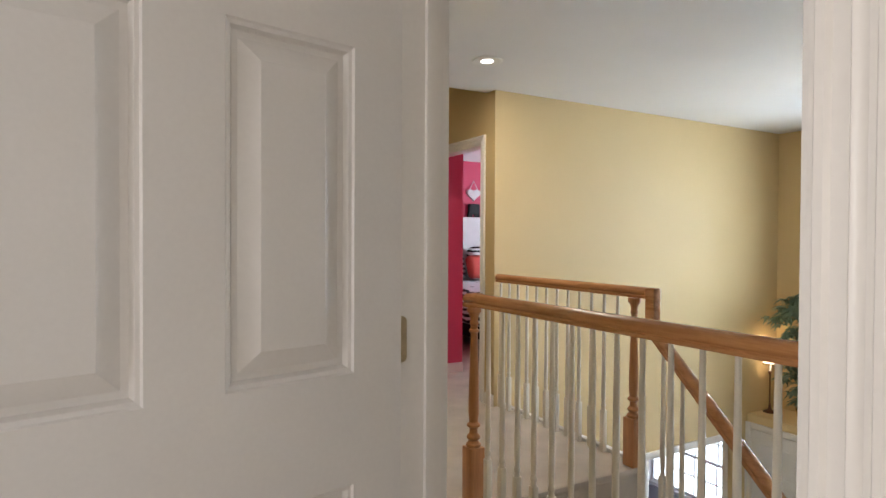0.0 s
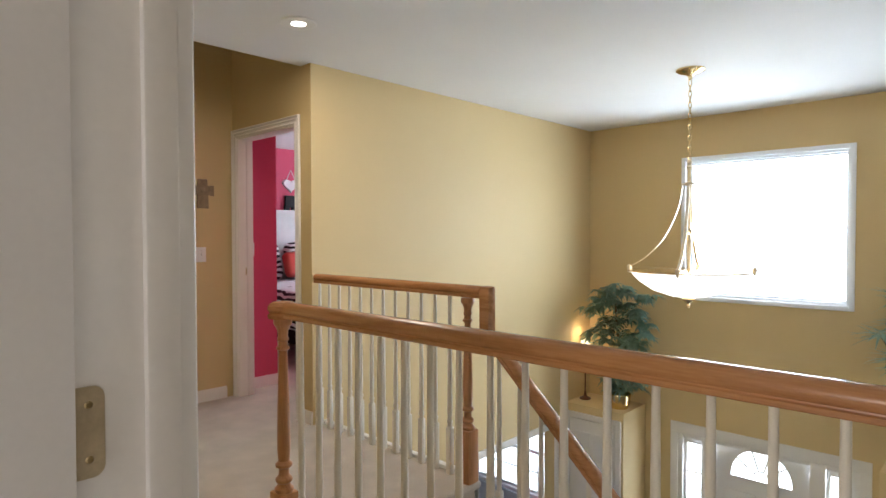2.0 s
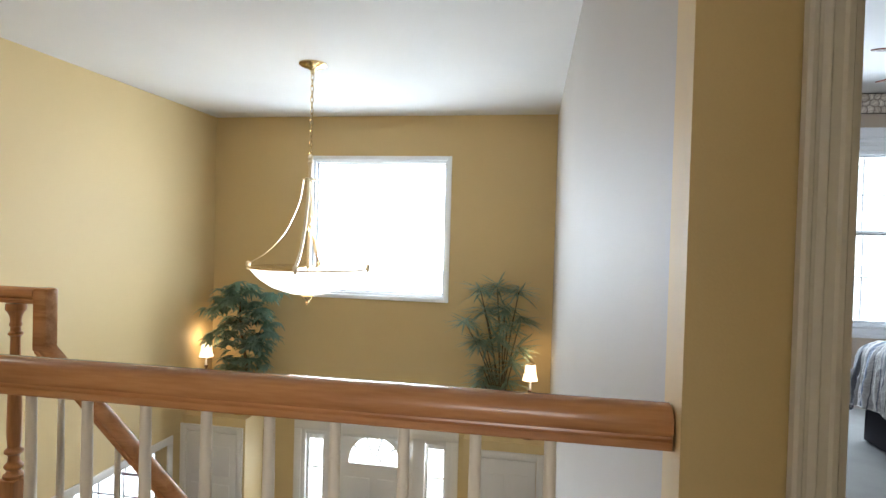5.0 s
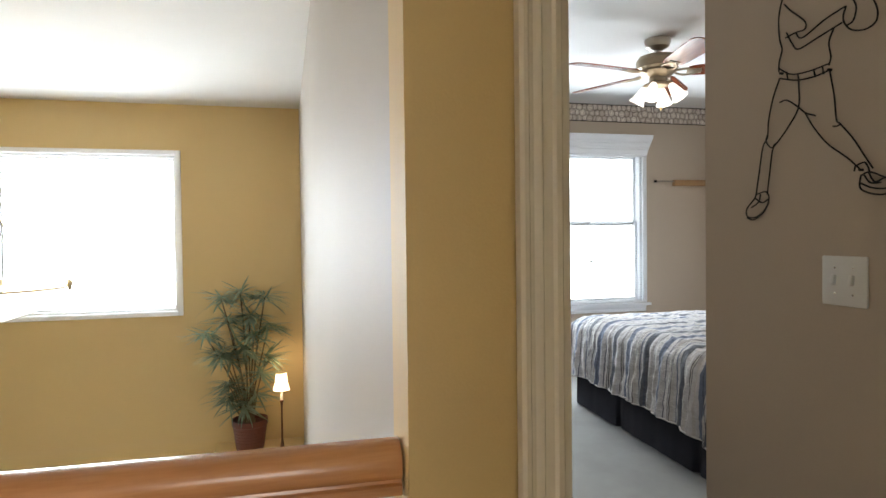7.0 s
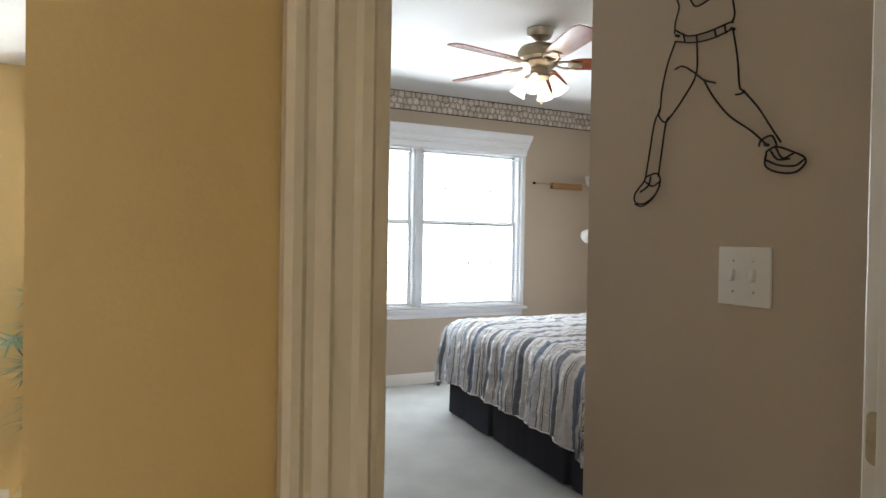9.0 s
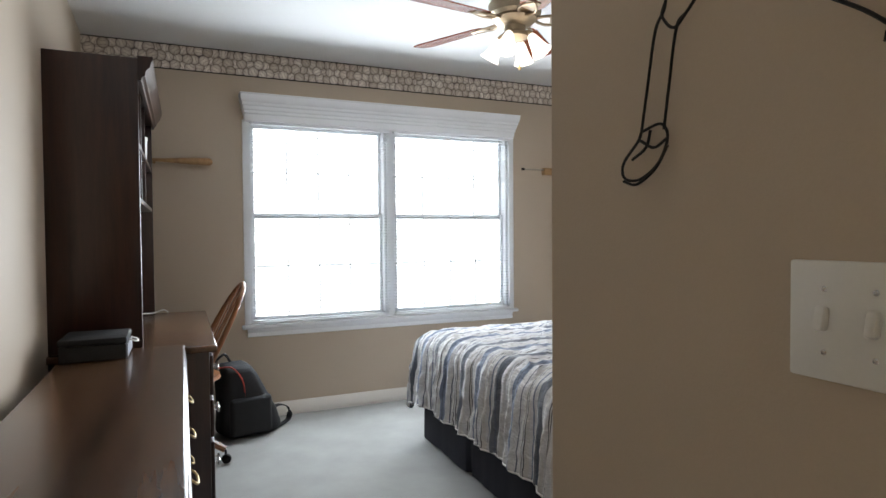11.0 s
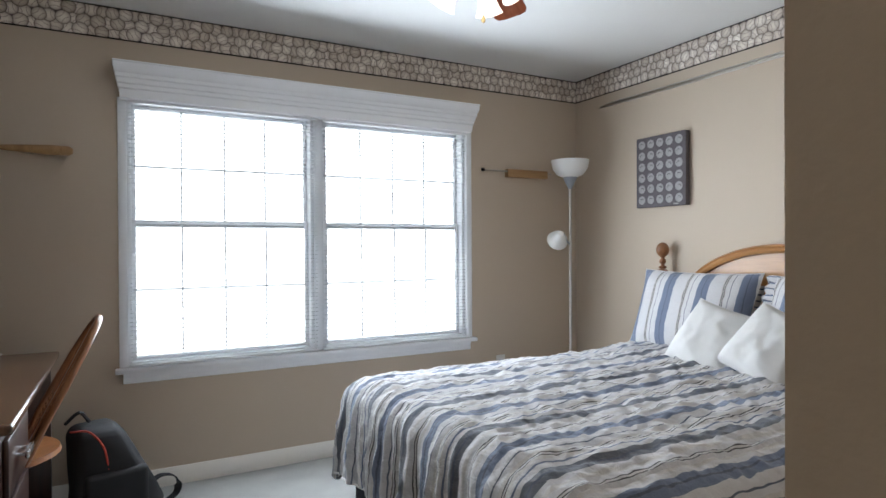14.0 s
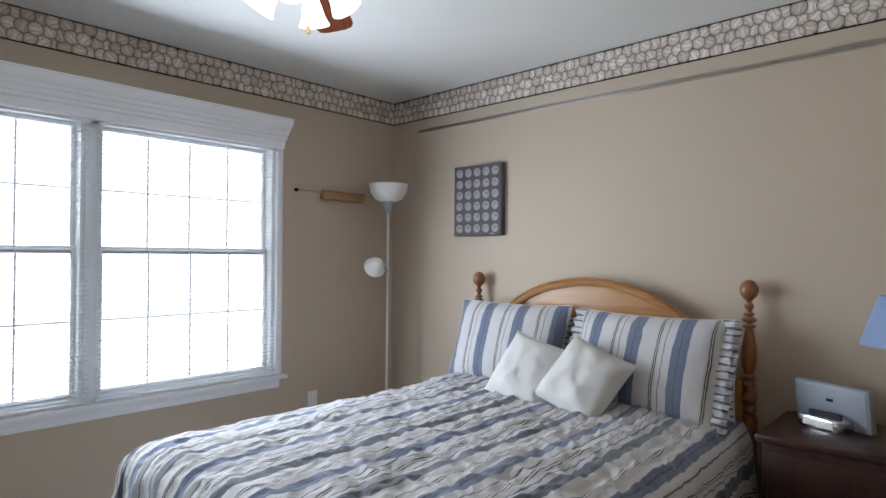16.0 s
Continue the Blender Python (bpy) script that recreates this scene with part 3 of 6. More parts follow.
def plate(name, m, label, w=0.035, h=0.09):
    """A small brass plate with two screws, facing local z."""
    t = thing(name, label, "door hardware", m)
    bm = B()
    r = 0.011
    rim = [(-w / 2, h / 2), (-w / 2, -h / 2)]
    for cy, a0 in ((-h / 2 + r, -90), (h / 2 - r, 0)):
        rim += [(w / 2 - r + r * math.cos(radians(a0 + 15 * k)), cy + r * math.sin(radians(a0 + 15 * k))) for k in range(7)]
    lo, hi = [[bm.verts.new((x, y, z)) for x, y in rim] for z in (0, 0.0025)]
    bm.faces.new(hi)
    for k in range(len(rim)):
        q = (k + 1) % len(rim)
        bm.faces.new((lo[k], lo[q], hi[q], hi[k]))
    part("leaf", bm, SATINB, t, smooth=False)
    if name == "strike_plate":
        # black patch on the leaf, the shade inside the latch hole
        part("latch_hole_shade", solid(B(), (-w * 0.16, -h * 0.17, 0.0022), (w * 0.2, h * 0.17, 0.0029), 0.0), BLACK, t, "black patch for the shade in the latch hole", smooth=False)
    for s in (-0.3, 0.3):
        part("screw", lathe(B(), [(0.004, 0.0025), (0.003, 0.004), (0.0, 0.0042)], 8, Matrix.Translation((0, s * h, 0))), BRASS, t)
    return t


plate("strike_plate", pose(1.766, -0.875, 0.968, -90, 0, 0), "antique brass strike plate on the bedroom door frame", 0.045, 0.075)
plate("strike_plate", pose(2.83, 4.691, 1.0, 90, 0, 0), "antique brass strike plate on the pink room's door frame", 0.03, 0.06)
plate("door_hinge", pose(0.664, 0.936, 1.095, 90, 0, 0), "antique brass hinge leaf on the first room's door frame", 0.028, 0.09)


def panel_door(name, hinge, turn, width, height, label):
    """Six-panel door; local x runs from the hinge, local y is its far face."""
    d = thing(name, label, "door", pose(hinge[0], hinge[1], 0.01, 0, 0, turn))
    t, s = 0.035, 0.1
    cols = ((s, width / 2 - 0.055), (width / 2 + 0.055, width - s))
    rows = ((0.22, 0.86), (1.05, 1.60), (1.71, 1.93))
    bm = B()
    xs = [0, cols[0][0], cols[0][1], cols[1][0], cols[1][1], width]
    for k in (0, 2, 4):
        solid(bm, (xs[k], 0, 0), (xs[k + 1], t, height))
    zs = [0, rows[0][0], rows[0][1], rows[1][0], rows[1][1], rows[2][0], rows[2][1], height]
    for c in cols:
        for k in (0, 2, 4, 6):
            solid(bm, (c[0], 0, zs[k]), (c[1], t, zs[k + 1]))
    part("door_leaf", bm, DOORW, d, smooth=False)
    for c in cols:
        for r in rows:
            bm = B()
            steps = ((0.0, 0.0), (0.003, 0.004), (0.009, 0.0055), (0.014, 0.015), (0.024, 0.0155), (0.052, 0.003), (0.055, 0.0015))
            for face in (0, 1):
                rings = []
                for ins, dep in steps:
                    y = dep if face == 0 else t - dep
                    rings.append([bm.verts.new(p) for p in ((c[0] + ins, y, r[0] + ins), (c[1] - ins, y, r[0] + ins), (c[1] - ins, y, r[1] - ins), (c[0] + ins, y, r[1] - ins))])
                for a, b in zip(rings, rings[1:]):
                    for k in range(4):
                        bm.faces.new((a[k], a[(k + 1) % 4], b[(k + 1) % 4], b[k]))
                bm.faces.new(rings[-1])
            part("panel", bm, DOORW, d, smooth=False)
    return d


panel_door("door_1", (0.630, 0.908), 192, 0.75, 2.02, "open white six-panel door beside the hall doorway")

# ---------------------------------------------------------------- windows


def sash_window(name, x, ya, yb, z0, z1, mw, label, cols=4, mid=None, depth=0.1, f=0.045, s=0.030):
    """A window in the front wall: frame, sashes with muntins and panes."""
    w = thing(name, label, "window")
    w["kind"] = "structure"
    bm = B()
    for lo, hi in (((x, ya, z0), (x + depth, ya + f, z1)), ((x, yb - f, z0), (x + depth, yb, z1)), ((x, ya + f, z0), (x + depth, yb - f, z0 + f)), ((x, ya + f, z1 - f), (x + depth, yb - f, z1))):
        solid(bm, lo, hi, 0.004)
    part("window_frame", bm, FRAMEW, w)
    spans = [(z0 + f, z1 - f)] if mid is None else [(z0 + f, mid + 0.018), (mid - 0.018, z1 - f)]
    for i, (u, v) in enumerate(spans):
        xs = x + 0.045 + 0.025 * i
        bm = B()
        for lo, hi in (((xs, ya + f, u), (xs + 0.024, ya + f + s, v)), ((xs, yb - f - s, u), (xs + 0.024, yb - f, v)), ((xs, ya + f + s, u), (xs + 0.024, yb - f - s, u + s)), ((xs, ya + f + s, v - s), (xs + 0.024, yb - f - s, v))):
            solid(bm, lo, hi, 0.003)
        sash = part("sash", bm, FRAMEW, w)
        bm = B()
        ia, ib, iu, iv = ya + f + s, yb - f - s, u + s, v - s
        for k in range(1, cols):
            y = ia + (ib - ia) * k / cols
            solid(bm, (xs + 0.008, y - mw, iu), (xs + 0.014, y + mw, iv))
        rows = 2 if mid is not None else 4
        for k in range(1, rows):
            z = iu + (iv - iu) * k / rows
            solid(bm, (xs + 0.007, ia, z - mw), (xs + 0.015, ib, z + mw))
        part("muntin", bm, FRAMEW, sash)
        g = part("pane", solid(B(), (xs + 0.0095, ia - 0.003, iu - 0.003), (xs + 0.0125, ib + 0.003, iv + 0.003)), GLASS, sash)
        g.visible_shadow = False
    return w


sash_window("window_1", FF + 0.03, 1.245, 2.625, 0.675, 2.015, 0.004, "large white-framed window above the front door", 4, f=0.028, s=0.016)
bm = B()
for lo, hi in (((FF - 0.012, 1.21, 0.64), (FF + 0.03, 1.25, 2.05)), ((FF - 0.012, 2.62, 0.64), (FF + 0.03, 2.66, 2.05)), ((FF - 0.012, 1.25, 2.01), (FF + 0.03, 2.62, 2.05)), ((FF - 0.018, 1.25, 0.64), (FF + 0.03, 2.62, 0.68))):
    solid(bm, lo, hi, 0.003)
whole("trim", bm, FRAMEW, "white trim round the foyer window", "window trim", "structure")
sash_window("window_2", FB + 0.02, -1.785, -0.84, 0.675, 2.015, 0.0045, "white double-hung sash window with a lowered blind", 4, 1.39, f=0.022, s=0.02)
sash_window("window_2", FB + 0.02, -2.78, -1.835, 0.675, 2.015, 0.0045, "white double-hung sash window with a lowered blind", 4, 1.39, f=0.022, s=0.02)
whole("trim", solid(B(), (FB + 0.01, -1.8355, 0.676), (FB + 0.12, -1.7845, 2.014), 0.004), FRAMEW, "white mullion between two bedroom windows", "window trim", "structure")
sash_window("window_3", FF + 0.03, 4.9, 6.3, 0.8, 2.0, 0.008, "white-framed window of the pink room", 4, 1.4)

# assumed window, out of view, round the lamp behind the start
sash_window("window_5", -2.5, -0.5, 1.0, 0.8, 2.0, 0.008, "unseen white-framed window assumed in the first room", 4, 1.4)
sash_window("window_4", FF + 0.03, 4.05, 5.45, -1.95, -0.85, 0.008, "white-framed window of the lower living room", 4, -1.4)
bm = B()
for lo, hi in (((4.40, YA - 0.018, LOW), (4.47, YA - 0.001, -0.715)), ((5.71, YA - 0.018, LOW), (5.78, YA - 0.001, -0.715)), ((4.40, YA - 0.018, -0.715), (5.78, YA - 0.001, -0.645))):
    solid(bm, lo, hi, 0.004)
whole("trim", bm, TRIM, "off-white casing of the living room opening", "door casing", "structure")
bm = B()
for ya, yb in ((-0.842, -0.803), (-2.817, -2.778)):
    solid(bm, (FB - 0.008, ya, 0.677), (FB + 0.024, yb, 2.006), 0.003)
whole("trim", bm, FRAMEW, "white side trim of the bedroom windows", "window trim", "structure")
t = thing("window_sill", "white moulded window stool with its apron", "window sill")
part("stool", solid(B(), (FB - 0.05, -2.835, 0.652), (FB + 0.02, -0.785, 0.676), 0.006), FRAMEW, t)
bm = B()
sweep(bm, [(0, 0), (0.016, 0.006), (0.012, 0.03), (0.022, 0.05), (0.022, 0.057), (0, 0.057)], [(FB, -2.80, 0.595), (FB, -0.82, 0.595)][::-1])
part("apron", bm, FRAMEW, t)

t = thing("window_valance", "white moulded window cornice box over the blinds", "valance")
bm = B()
VAL = [(0.070, -0.016), (0.074, 0.004), (0.074, 0.024), (0.084, 0.030), (0.084, 0.046), (0.092, 0.052), (0.096, 0.072), (0.104, 0.078), (0.104, 0.094), (0.112, 0.102), (0.120, 0.122), (0.120, 0.142)]
rings = []
for d, z in VAL:
    e = 0.55 * (d - 0.12)
    rings.append([bm.verts.new(p) for p in ((FB, -2.812 - e, 2.008 + z), (FB - d, -2.812 - e, 2.008 + z), (FB - d, -0.788 + e, 2.008 + z), (FB, -0.788 + e, 2.008 + z))])
for a, b in zip(rings, rings[1:]):
    for k in range(3):
        bm.faces.new((a[k], a[k + 1], b[k + 1], b[k]))
bm.faces.new(rings[0])
bm.faces.new(rings[-1])
part("cornice", bm, FRAMEW, t)
part("top_board", solid(B(), (FB - 0.124, -2.816, 2.1505), (FB, -0.784, 2.160), 0.003), FRAMEW, t)


def blind(ya, yb, z0, z1):
    b = thing("window_blind", "lowered white mini blind with open slats", "blind", group="bedroom blinds")
    part("headrail", solid(B(), (FB - 0.028, ya, z1 - 0.025), (FB + 0.004, yb, z1), 0.003), FRAMEW, b)
    part("bottom_rail", solid(B(), (FB - 0.024, ya, z0), (FB, yb, z0 + 0.012), 0.003), FRAMEW, b)
    n = int((z1 - z0 - 0.05) / 0.0215)
    me = None
    for k in range(n):
        z = z0 + 0.026 + k * 0.0215
        if me is None:
            bm = B()
            sweep(bm, [(-0.0115, 0.0), (0, 0.0012), (0.0115, 0.0), (0, 0.0017)], [(0, ya, 0), (0, yb, 0)])
            me = finish(bm, "slat", SLATV)
        s = new("slat", me)
        s.parent = b
        s.location = (FB - 0.012, 0, z)
    for f in (0.12, 0.5, 0.88):
        y = ya + f * (yb - ya)
        part("cord", tube(B(), [(FB - 0.025, y, z0 + 0.01), (FB - 0.025, y, z1 - 0.02)], 0.0009, 4), FRAMEW, b)


blind(-1.795, -0.85, 0.68, 2.005)
blind(-2.77, -1.825, 0.68, 2.005)

# bright overcast daylight beyond the glass
for name, y, z, x, w, h in (("backdrop", 2.0, 0.2, 9.5, 9, 9), ("backdrop", -1.8, 1.4, 9.0, 9, 7), ("backdrop", 9.0, 0.2, 9.52, 5, 9)):
    bm = B()
    solid(bm, (x, y - w / 2, z - h / 2), (x + 0.02, y + w / 2, z + h / 2))
    whole(name, bm, SKYG, "bright white overcast sky outside the windows", "sky", "structure", False)

# front door with side lights
t = thing("door_2", "white front door with a fan light and two side lights", "front door")
t["kind"] = "structure"
y0, y1 = 1.14, 2.68
bm = B()
for a, b in ((y0, y0 + 0.05), (1.40, 1.52), (2.32, 2.43), (y1 - 0.05, y1)):
    solid(bm, (FF + 0.0, a, LOW), (FF + 0.1, b, -0.70), 0.004)
solid(bm, (FF + 0.003, y0 + 0.003, -0.744), (FF + 0.098, y1 - 0.003, -0.703), 0.004)
part("door_frame", bm, DOORW, t)
bm = B()
for lo, hi in (((FF - 0.015, y0 - 0.07, LOW), (FF + 0.001, y0 + 0.004, -0.70)), ((FF - 0.015, y1 - 0.004, LOW), (FF + 0.001, y1 + 0.07, -0.70)), ((FF - 0.015, y0 - 0.07, -0.70), (FF + 0.001, y1 + 0.07, -0.60))):
    solid(bm, lo, hi, 0.004)
part("casing", bm, DOORW, t)
yc, zc, R = 1.92, -0.99, 0.26
bm = B()
solid(bm, (FF + 0.03, 1.52, LOW), (FF + 0.07, 2.32, zc - 0.02), 0)
arc = [(yc + R * math.cos(math.pi * k / 16), zc + R * math.sin(math.pi * k / 16)) for k in range(17)]
for k in range(16):
    (pa, qa), (pb, qb) = arc[k], arc[k + 1]
    top = -0.745
    va = [bm.verts.new(p) for x in (FF + 0.03, FF + 0.07) for p in ((x, pa, qa), (x, pb, qb), (x, pb, top), (x, pa, top))]
    for f in ((0, 1, 2, 3), (4, 5, 6, 7), (0, 1, 5, 4), (2, 3, 7, 6)):
        bm.faces.new([va[i] for i in f])
solid(bm, (FF + 0.03, 1.52, zc - 0.02), (FF + 0.07, yc - R, -0.745))
solid(bm, (FF + 0.03, yc + R, zc - 0.02), (FF + 0.07, 2.32, -0.745))
leaf = part("door_leaf", bm, DOORW, t, smooth=False)
bm = B()
for k in range(1, 5):
    a = math.pi * k / 5
    tube(bm, [(FF + 0.04, yc + 0.07 * math.cos(a), zc + 0.07 * math.sin(a)), (FF + 0.04, yc + R * math.cos(a), zc + R * math.sin(a))], 0.009, 6)
tube(bm, [(FF + 0.04, yc + 0.07 * math.cos(math.pi * k / 10), zc + 0.07 * math.sin(math.pi * k / 10)) for k in range(11)], 0.010, 6)
part("fan_muntin", bm, DOORW, leaf)
for a, b in ((1.70, 1.88), (1.96, 2.14)):
    part("panel", solid(B(), (FF + 0.022, a - 0.1 if a < 1.8 else a, -1.9), (FF + 0.036, b if a < 1.8 else b + 0.1, -1.15), 0.012), DOORW, leaf)
for a, b in ((1.19, 1.40), (2.43, 2.63)):
    bm = B()
    for lo, hi in (((FF + 0.03, a, LOW), (FF + 0.07, a + 0.03, -0.745)), ((FF + 0.03, b - 0.03, LOW), (FF + 0.07, b, -0.745)), ((FF + 0.03, a + 0.03, -0.80), (FF + 0.07, b - 0.03, -0.745)), ((FF + 0.03, a + 0.03, LOW), (FF + 0.07, b - 0.03, LOW + 0.9))):
        solid(bm, lo, hi, 0.003)
    sl = part("side_light", bm, DOORW, t)
    bm = B()
    for z in (-1.09, -1.39, -1.69):
        solid(bm, (FF + 0.04, a + 0.03, z - 0.008), (FF + 0.06, b - 0.03, z + 0.008))
    part("muntin", bm, DOORW, sl)

# closet boxes either side of the front door


def closet(ya, yb, door_a, door_b, label):
    c = thing("entry_closet", label, "closet")
    bm = B()
    ZT = -0.49
    solid(bm, (5.93, ya, LOW), (FF - 0.002, yb, ZT), 0.004)
    part("body", bm, YELLOW, c)
    bm = B()
    z1 = -0.63
    solid(bm, (5.905, door_a - 0.06, LOW), (5.931, door_a, z1 + 0.06), 0.005)
    solid(bm, (5.905, door_b, LOW), (5.931, door_b + 0.06, z1 + 0.06), 0.005)
    solid(bm, (5.905, door_a, z1), (5.931, door_b, z1 + 0.06), 0.005)
    part("door_casing", bm, DOORW, c)
    d = part("door", solid(B(), (5.912, door_a + 0.004, LOW + 0.02), (5.929, door_b - 0.004, z1 - 0.006), 0.003), DOORW, c)
    w = (door_b - door_a)
    for p, q in ((0.12, 0.46), (0.54, 0.88)):
        for u, v in ((-1.62, -1.12), (-1.04, -0.76)):
            part("panel", solid(B(), (5.906, door_a + p * w, u), (5.914, door_a + q * w, v), 0.008), DOORW, d)
    return c


closet(3.02, YA - 0.003, 3.10, 3.62, "mustard yellow flat-topped entry closet with a white panel door")
closet(0.225, 0.96, 0.32, 0.83, "mustard yellow flat-topped entry closet with a white panel door")

# ---------------------------------------------------------------- stairs and rails
t = thing("staircase", "carpeted beige staircase going down from the landing", "stairs")
t["kind"] = "structure"
for k in range(5):
    bm = B()
    z = -0.19 * (k + 1)
    y = 2.3 - 0.255 * k
    solid(bm, (XH + 0.115, y - 0.275, z - 0.5), (2.76, y + 0.02, z), 0.02)
    part("step", bm, CARPET, t)
part("nosing", solid(B(), (XH + 0.115, 2.27, -0.045), (2.859, 2.315, 0.002), 0.018), CARPET, t)
part("winder_landing", solid(B(), (XH + 0.115, 0.10, -1.6), (2.76, 1.03, -1.14), 0.02), CARPET, t)
for k in range(8):
    z = -1.33 - 0.18 * k
    part("step", solid(B(), (2.76 + 0.255 * k - 0.02, 0.24, LOW), (2.76 + 0.255 * (k + 1), 0.93, z), 0.02), CARPET, t)
part("stringer", solid(B(), (2.76, 0.93, -1.6), (2.82, 2.3, -0.19), 0.004, None), TRIM, t)

bm = B()
solid(bm, (XH + 0.002, 0.085, -0.25), (XH + 0.11, 2.3, 0.003), 0.004)
solid(bm, (2.83, 2.3, -0.25), (2.87, YA - 0.002, 0.02), 0.004)
whole("trim", bm, TRIM, "off-white floor-edge fascia under the balusters", "trim", "structure")

HALF = [(0.028, -0.034), (0.031, -0.031), (0.031, -0.020), (0.0265, -0.0165), (0.0255, -0.0125), (0.029, -0.010), (0.033, -0.004), (0.0335, 0.010), (0.030, 0.021), (0.022, 0.029), (0.010, 0.0335)]
RAIL = HALF + [(-a, b) for a, b in reversed(HALF)]
ZR = 0.997
RAIL = [(a * 0.92, b * 0.92) for a, b in RAIL]


def newel_bm(h):
    bm = B()
    solid(bm, (-0.041, -0.041, 0), (0.041, 0.041, 0.278), 0.006)
    prof = [(0.034, 0.276), (0.037, 0.284), (0.037, 0.292), (0.030, 0.298), (0.024, 0.308)]
    prof += [(0.024 + 0.010 * math.sin(math.pi * k / 6), 0.310 + 0.030 * k / 6) for k in range(7)]
    prof += [(0.021, 0.345), (0.020, 0.365), (0.024, 0.372), (0.033, 0.378), (0.033, 0.388), (0.026, 0.394), (0.022, 0.400), (0.0255, 0.44), (0.0260, 0.50), (0.0235, 0.62), (0.0185, 0.76), (0.0165, h - 0.135)]
    prof += [(0.018, h - 0.128), (0.026, h - 0.122), (0.026, h - 0.114), (0.018, h - 0.108), (0.0175, h - 0.092), (0.022, h - 0.086), (0.022, h - 0.078), (0.019, h - 0.072), (0.021, h - 0.05), (0.029, h - 0.032), (0.035, h - 0.026), (0.036, h - 0.014), (0.034, h)]
    lathe(bm, prof, 24)
    return bm


def baluster_mesh(h):
    bm = B()
    solid(bm, (-0.0155, -0.0155, 0), (0.0155, 0.0155, 0.255), 0.003)
    lathe(bm, [(0.0145, 0.253), (0.011, 0.270), (0.0155, 0.282), (0.0155, 0.288), (0.011, 0.298), (0.0135, 0.34), (0.0125, 0.52), (0.0092, h - 0.02), (0.0092, h)], 12)
    return finish(bm, "baluster", BALP)


BAL = baluster_mesh(ZR - 0.035)
XR = 1.73
t = thing("stair_railing", "honey oak handrail on white turned balusters along the hall", "railing")
bm = B()
sweep(bm, RAIL, [(XR, 0.088, ZR), (XR, 1.2, ZR), (XR, 2.33, ZR)])
lathe(bm, [(0.0, -0.034), (0.055, -0.034), (0.058, -0.02), (0.05, -0.012), (0.058, 0.0), (0.056, 0.015), (0.04, 0.03), (0, 0.034)], 24, Matrix.Translation((XR, 2.345, ZR)))
part("handrail", bm, OAK, t)
p = part("newel_post", newel_bm(ZR - 0.034), OAKV, t)
p.location = (XR, 2.345, 0)
for k in range(18):
    o = new("baluster", BAL)
    o.parent, o.location = t, (XR, 2.2185 - 0.1152 * k, 0.0)

XF = 2.80
t = thing("stair_railing", "honey oak handrail on white turned balusters round the stair head", "railing")
bm = B()
sweep(bm, RAIL, [(XF, YA - 0.002, ZR), (XF, 2.9, ZR), (XF, 2.22, ZR)])
part("handrail", bm, OAK, t)
bm = B()
solid(bm, (XF - 0.031, 2.155, 0.78), (XF + 0.031, 2.22, ZR + 0.031), 0.012)
sweep(bm, RAIL, [(XF, 2.19, 0.80), (XF, 1.574, 0.225), (XF, 0.96, -0.35)])
part("sloping_handrail", bm, OAK, t)
p = part("newel_post", newel_bm(ZR - 0.034), OAKV, t)
p.location = (XF - 0.01, 2.31, 0)
for k in range(12):
    o = new("baluster", BAL)
    o.parent, o.location = t, (XF, 3.646 - 0.109 * k, 0.0)
for k in range(9):
    y = 2.11 - 0.125 * k
    top = 0.80 - (2.19 - y) * 0.934 - 0.03
    foot = -0.19 * (math.floor((2.3 - y) / 0.255) + 1)
    bm = B()
    solid(bm, (-0.016, -0.016, foot), (0.016, 0.016, foot + 0.2), 0.003)
    lathe(bm, [(0.015, foot + 0.198), (0.012, foot + 0.22), (0.0155, foot + 0.28), (0.0105, top), (0.0105, top + 0.01)], 10)
    o = part("baluster", bm, BALP, t)
    o.location = (XF, y, 0)

# ---------------------------------------------------------------- foyer and hall things
t = thing("pendant_light", "brass pendant with a lit alabaster bowl on a chain", "pendant lamp", pose(4.69, 1.912, 0))
part("canopy", lathe(B(), [(0.095, 2.44), (0.095, 2.43), (0.07, 2.415), (0.03, 2.405), (0.014, 2.39), (0.014, 2.37)], 24), GOLD, t)
bm = B()
for k in range(15):
    z = 2.365 - 0.038 * k
    ring = [(0.011 * math.cos(a) * (1 if k % 2 else 0), 0.011 * math.cos(a) * (0 if k % 2 else 1), z - 0.02 + 0.024 * math.sin(a)) for a in [2 * math.pi * q / 10 for q in range(11)]]
    tube(bm, ring, 0.0032, 5)
part("chain", bm, GOLD, t)
part("stem", lathe(B(), [(0.0, 1.82), (0.012, 1.81), (0.018, 1.79), (0.012, 1.775), (0.022, 1.76), (0.012, 1.74), (0.012, 1.66), (0.034, 1.65), (0.034, 1.635), (0.012, 1.625), (0.012, 1.33), (0.02, 1.32), (0.02, 1.30), (0.012, 1.29), (0.012, 0.86)], 16), PALEGOLD, t)
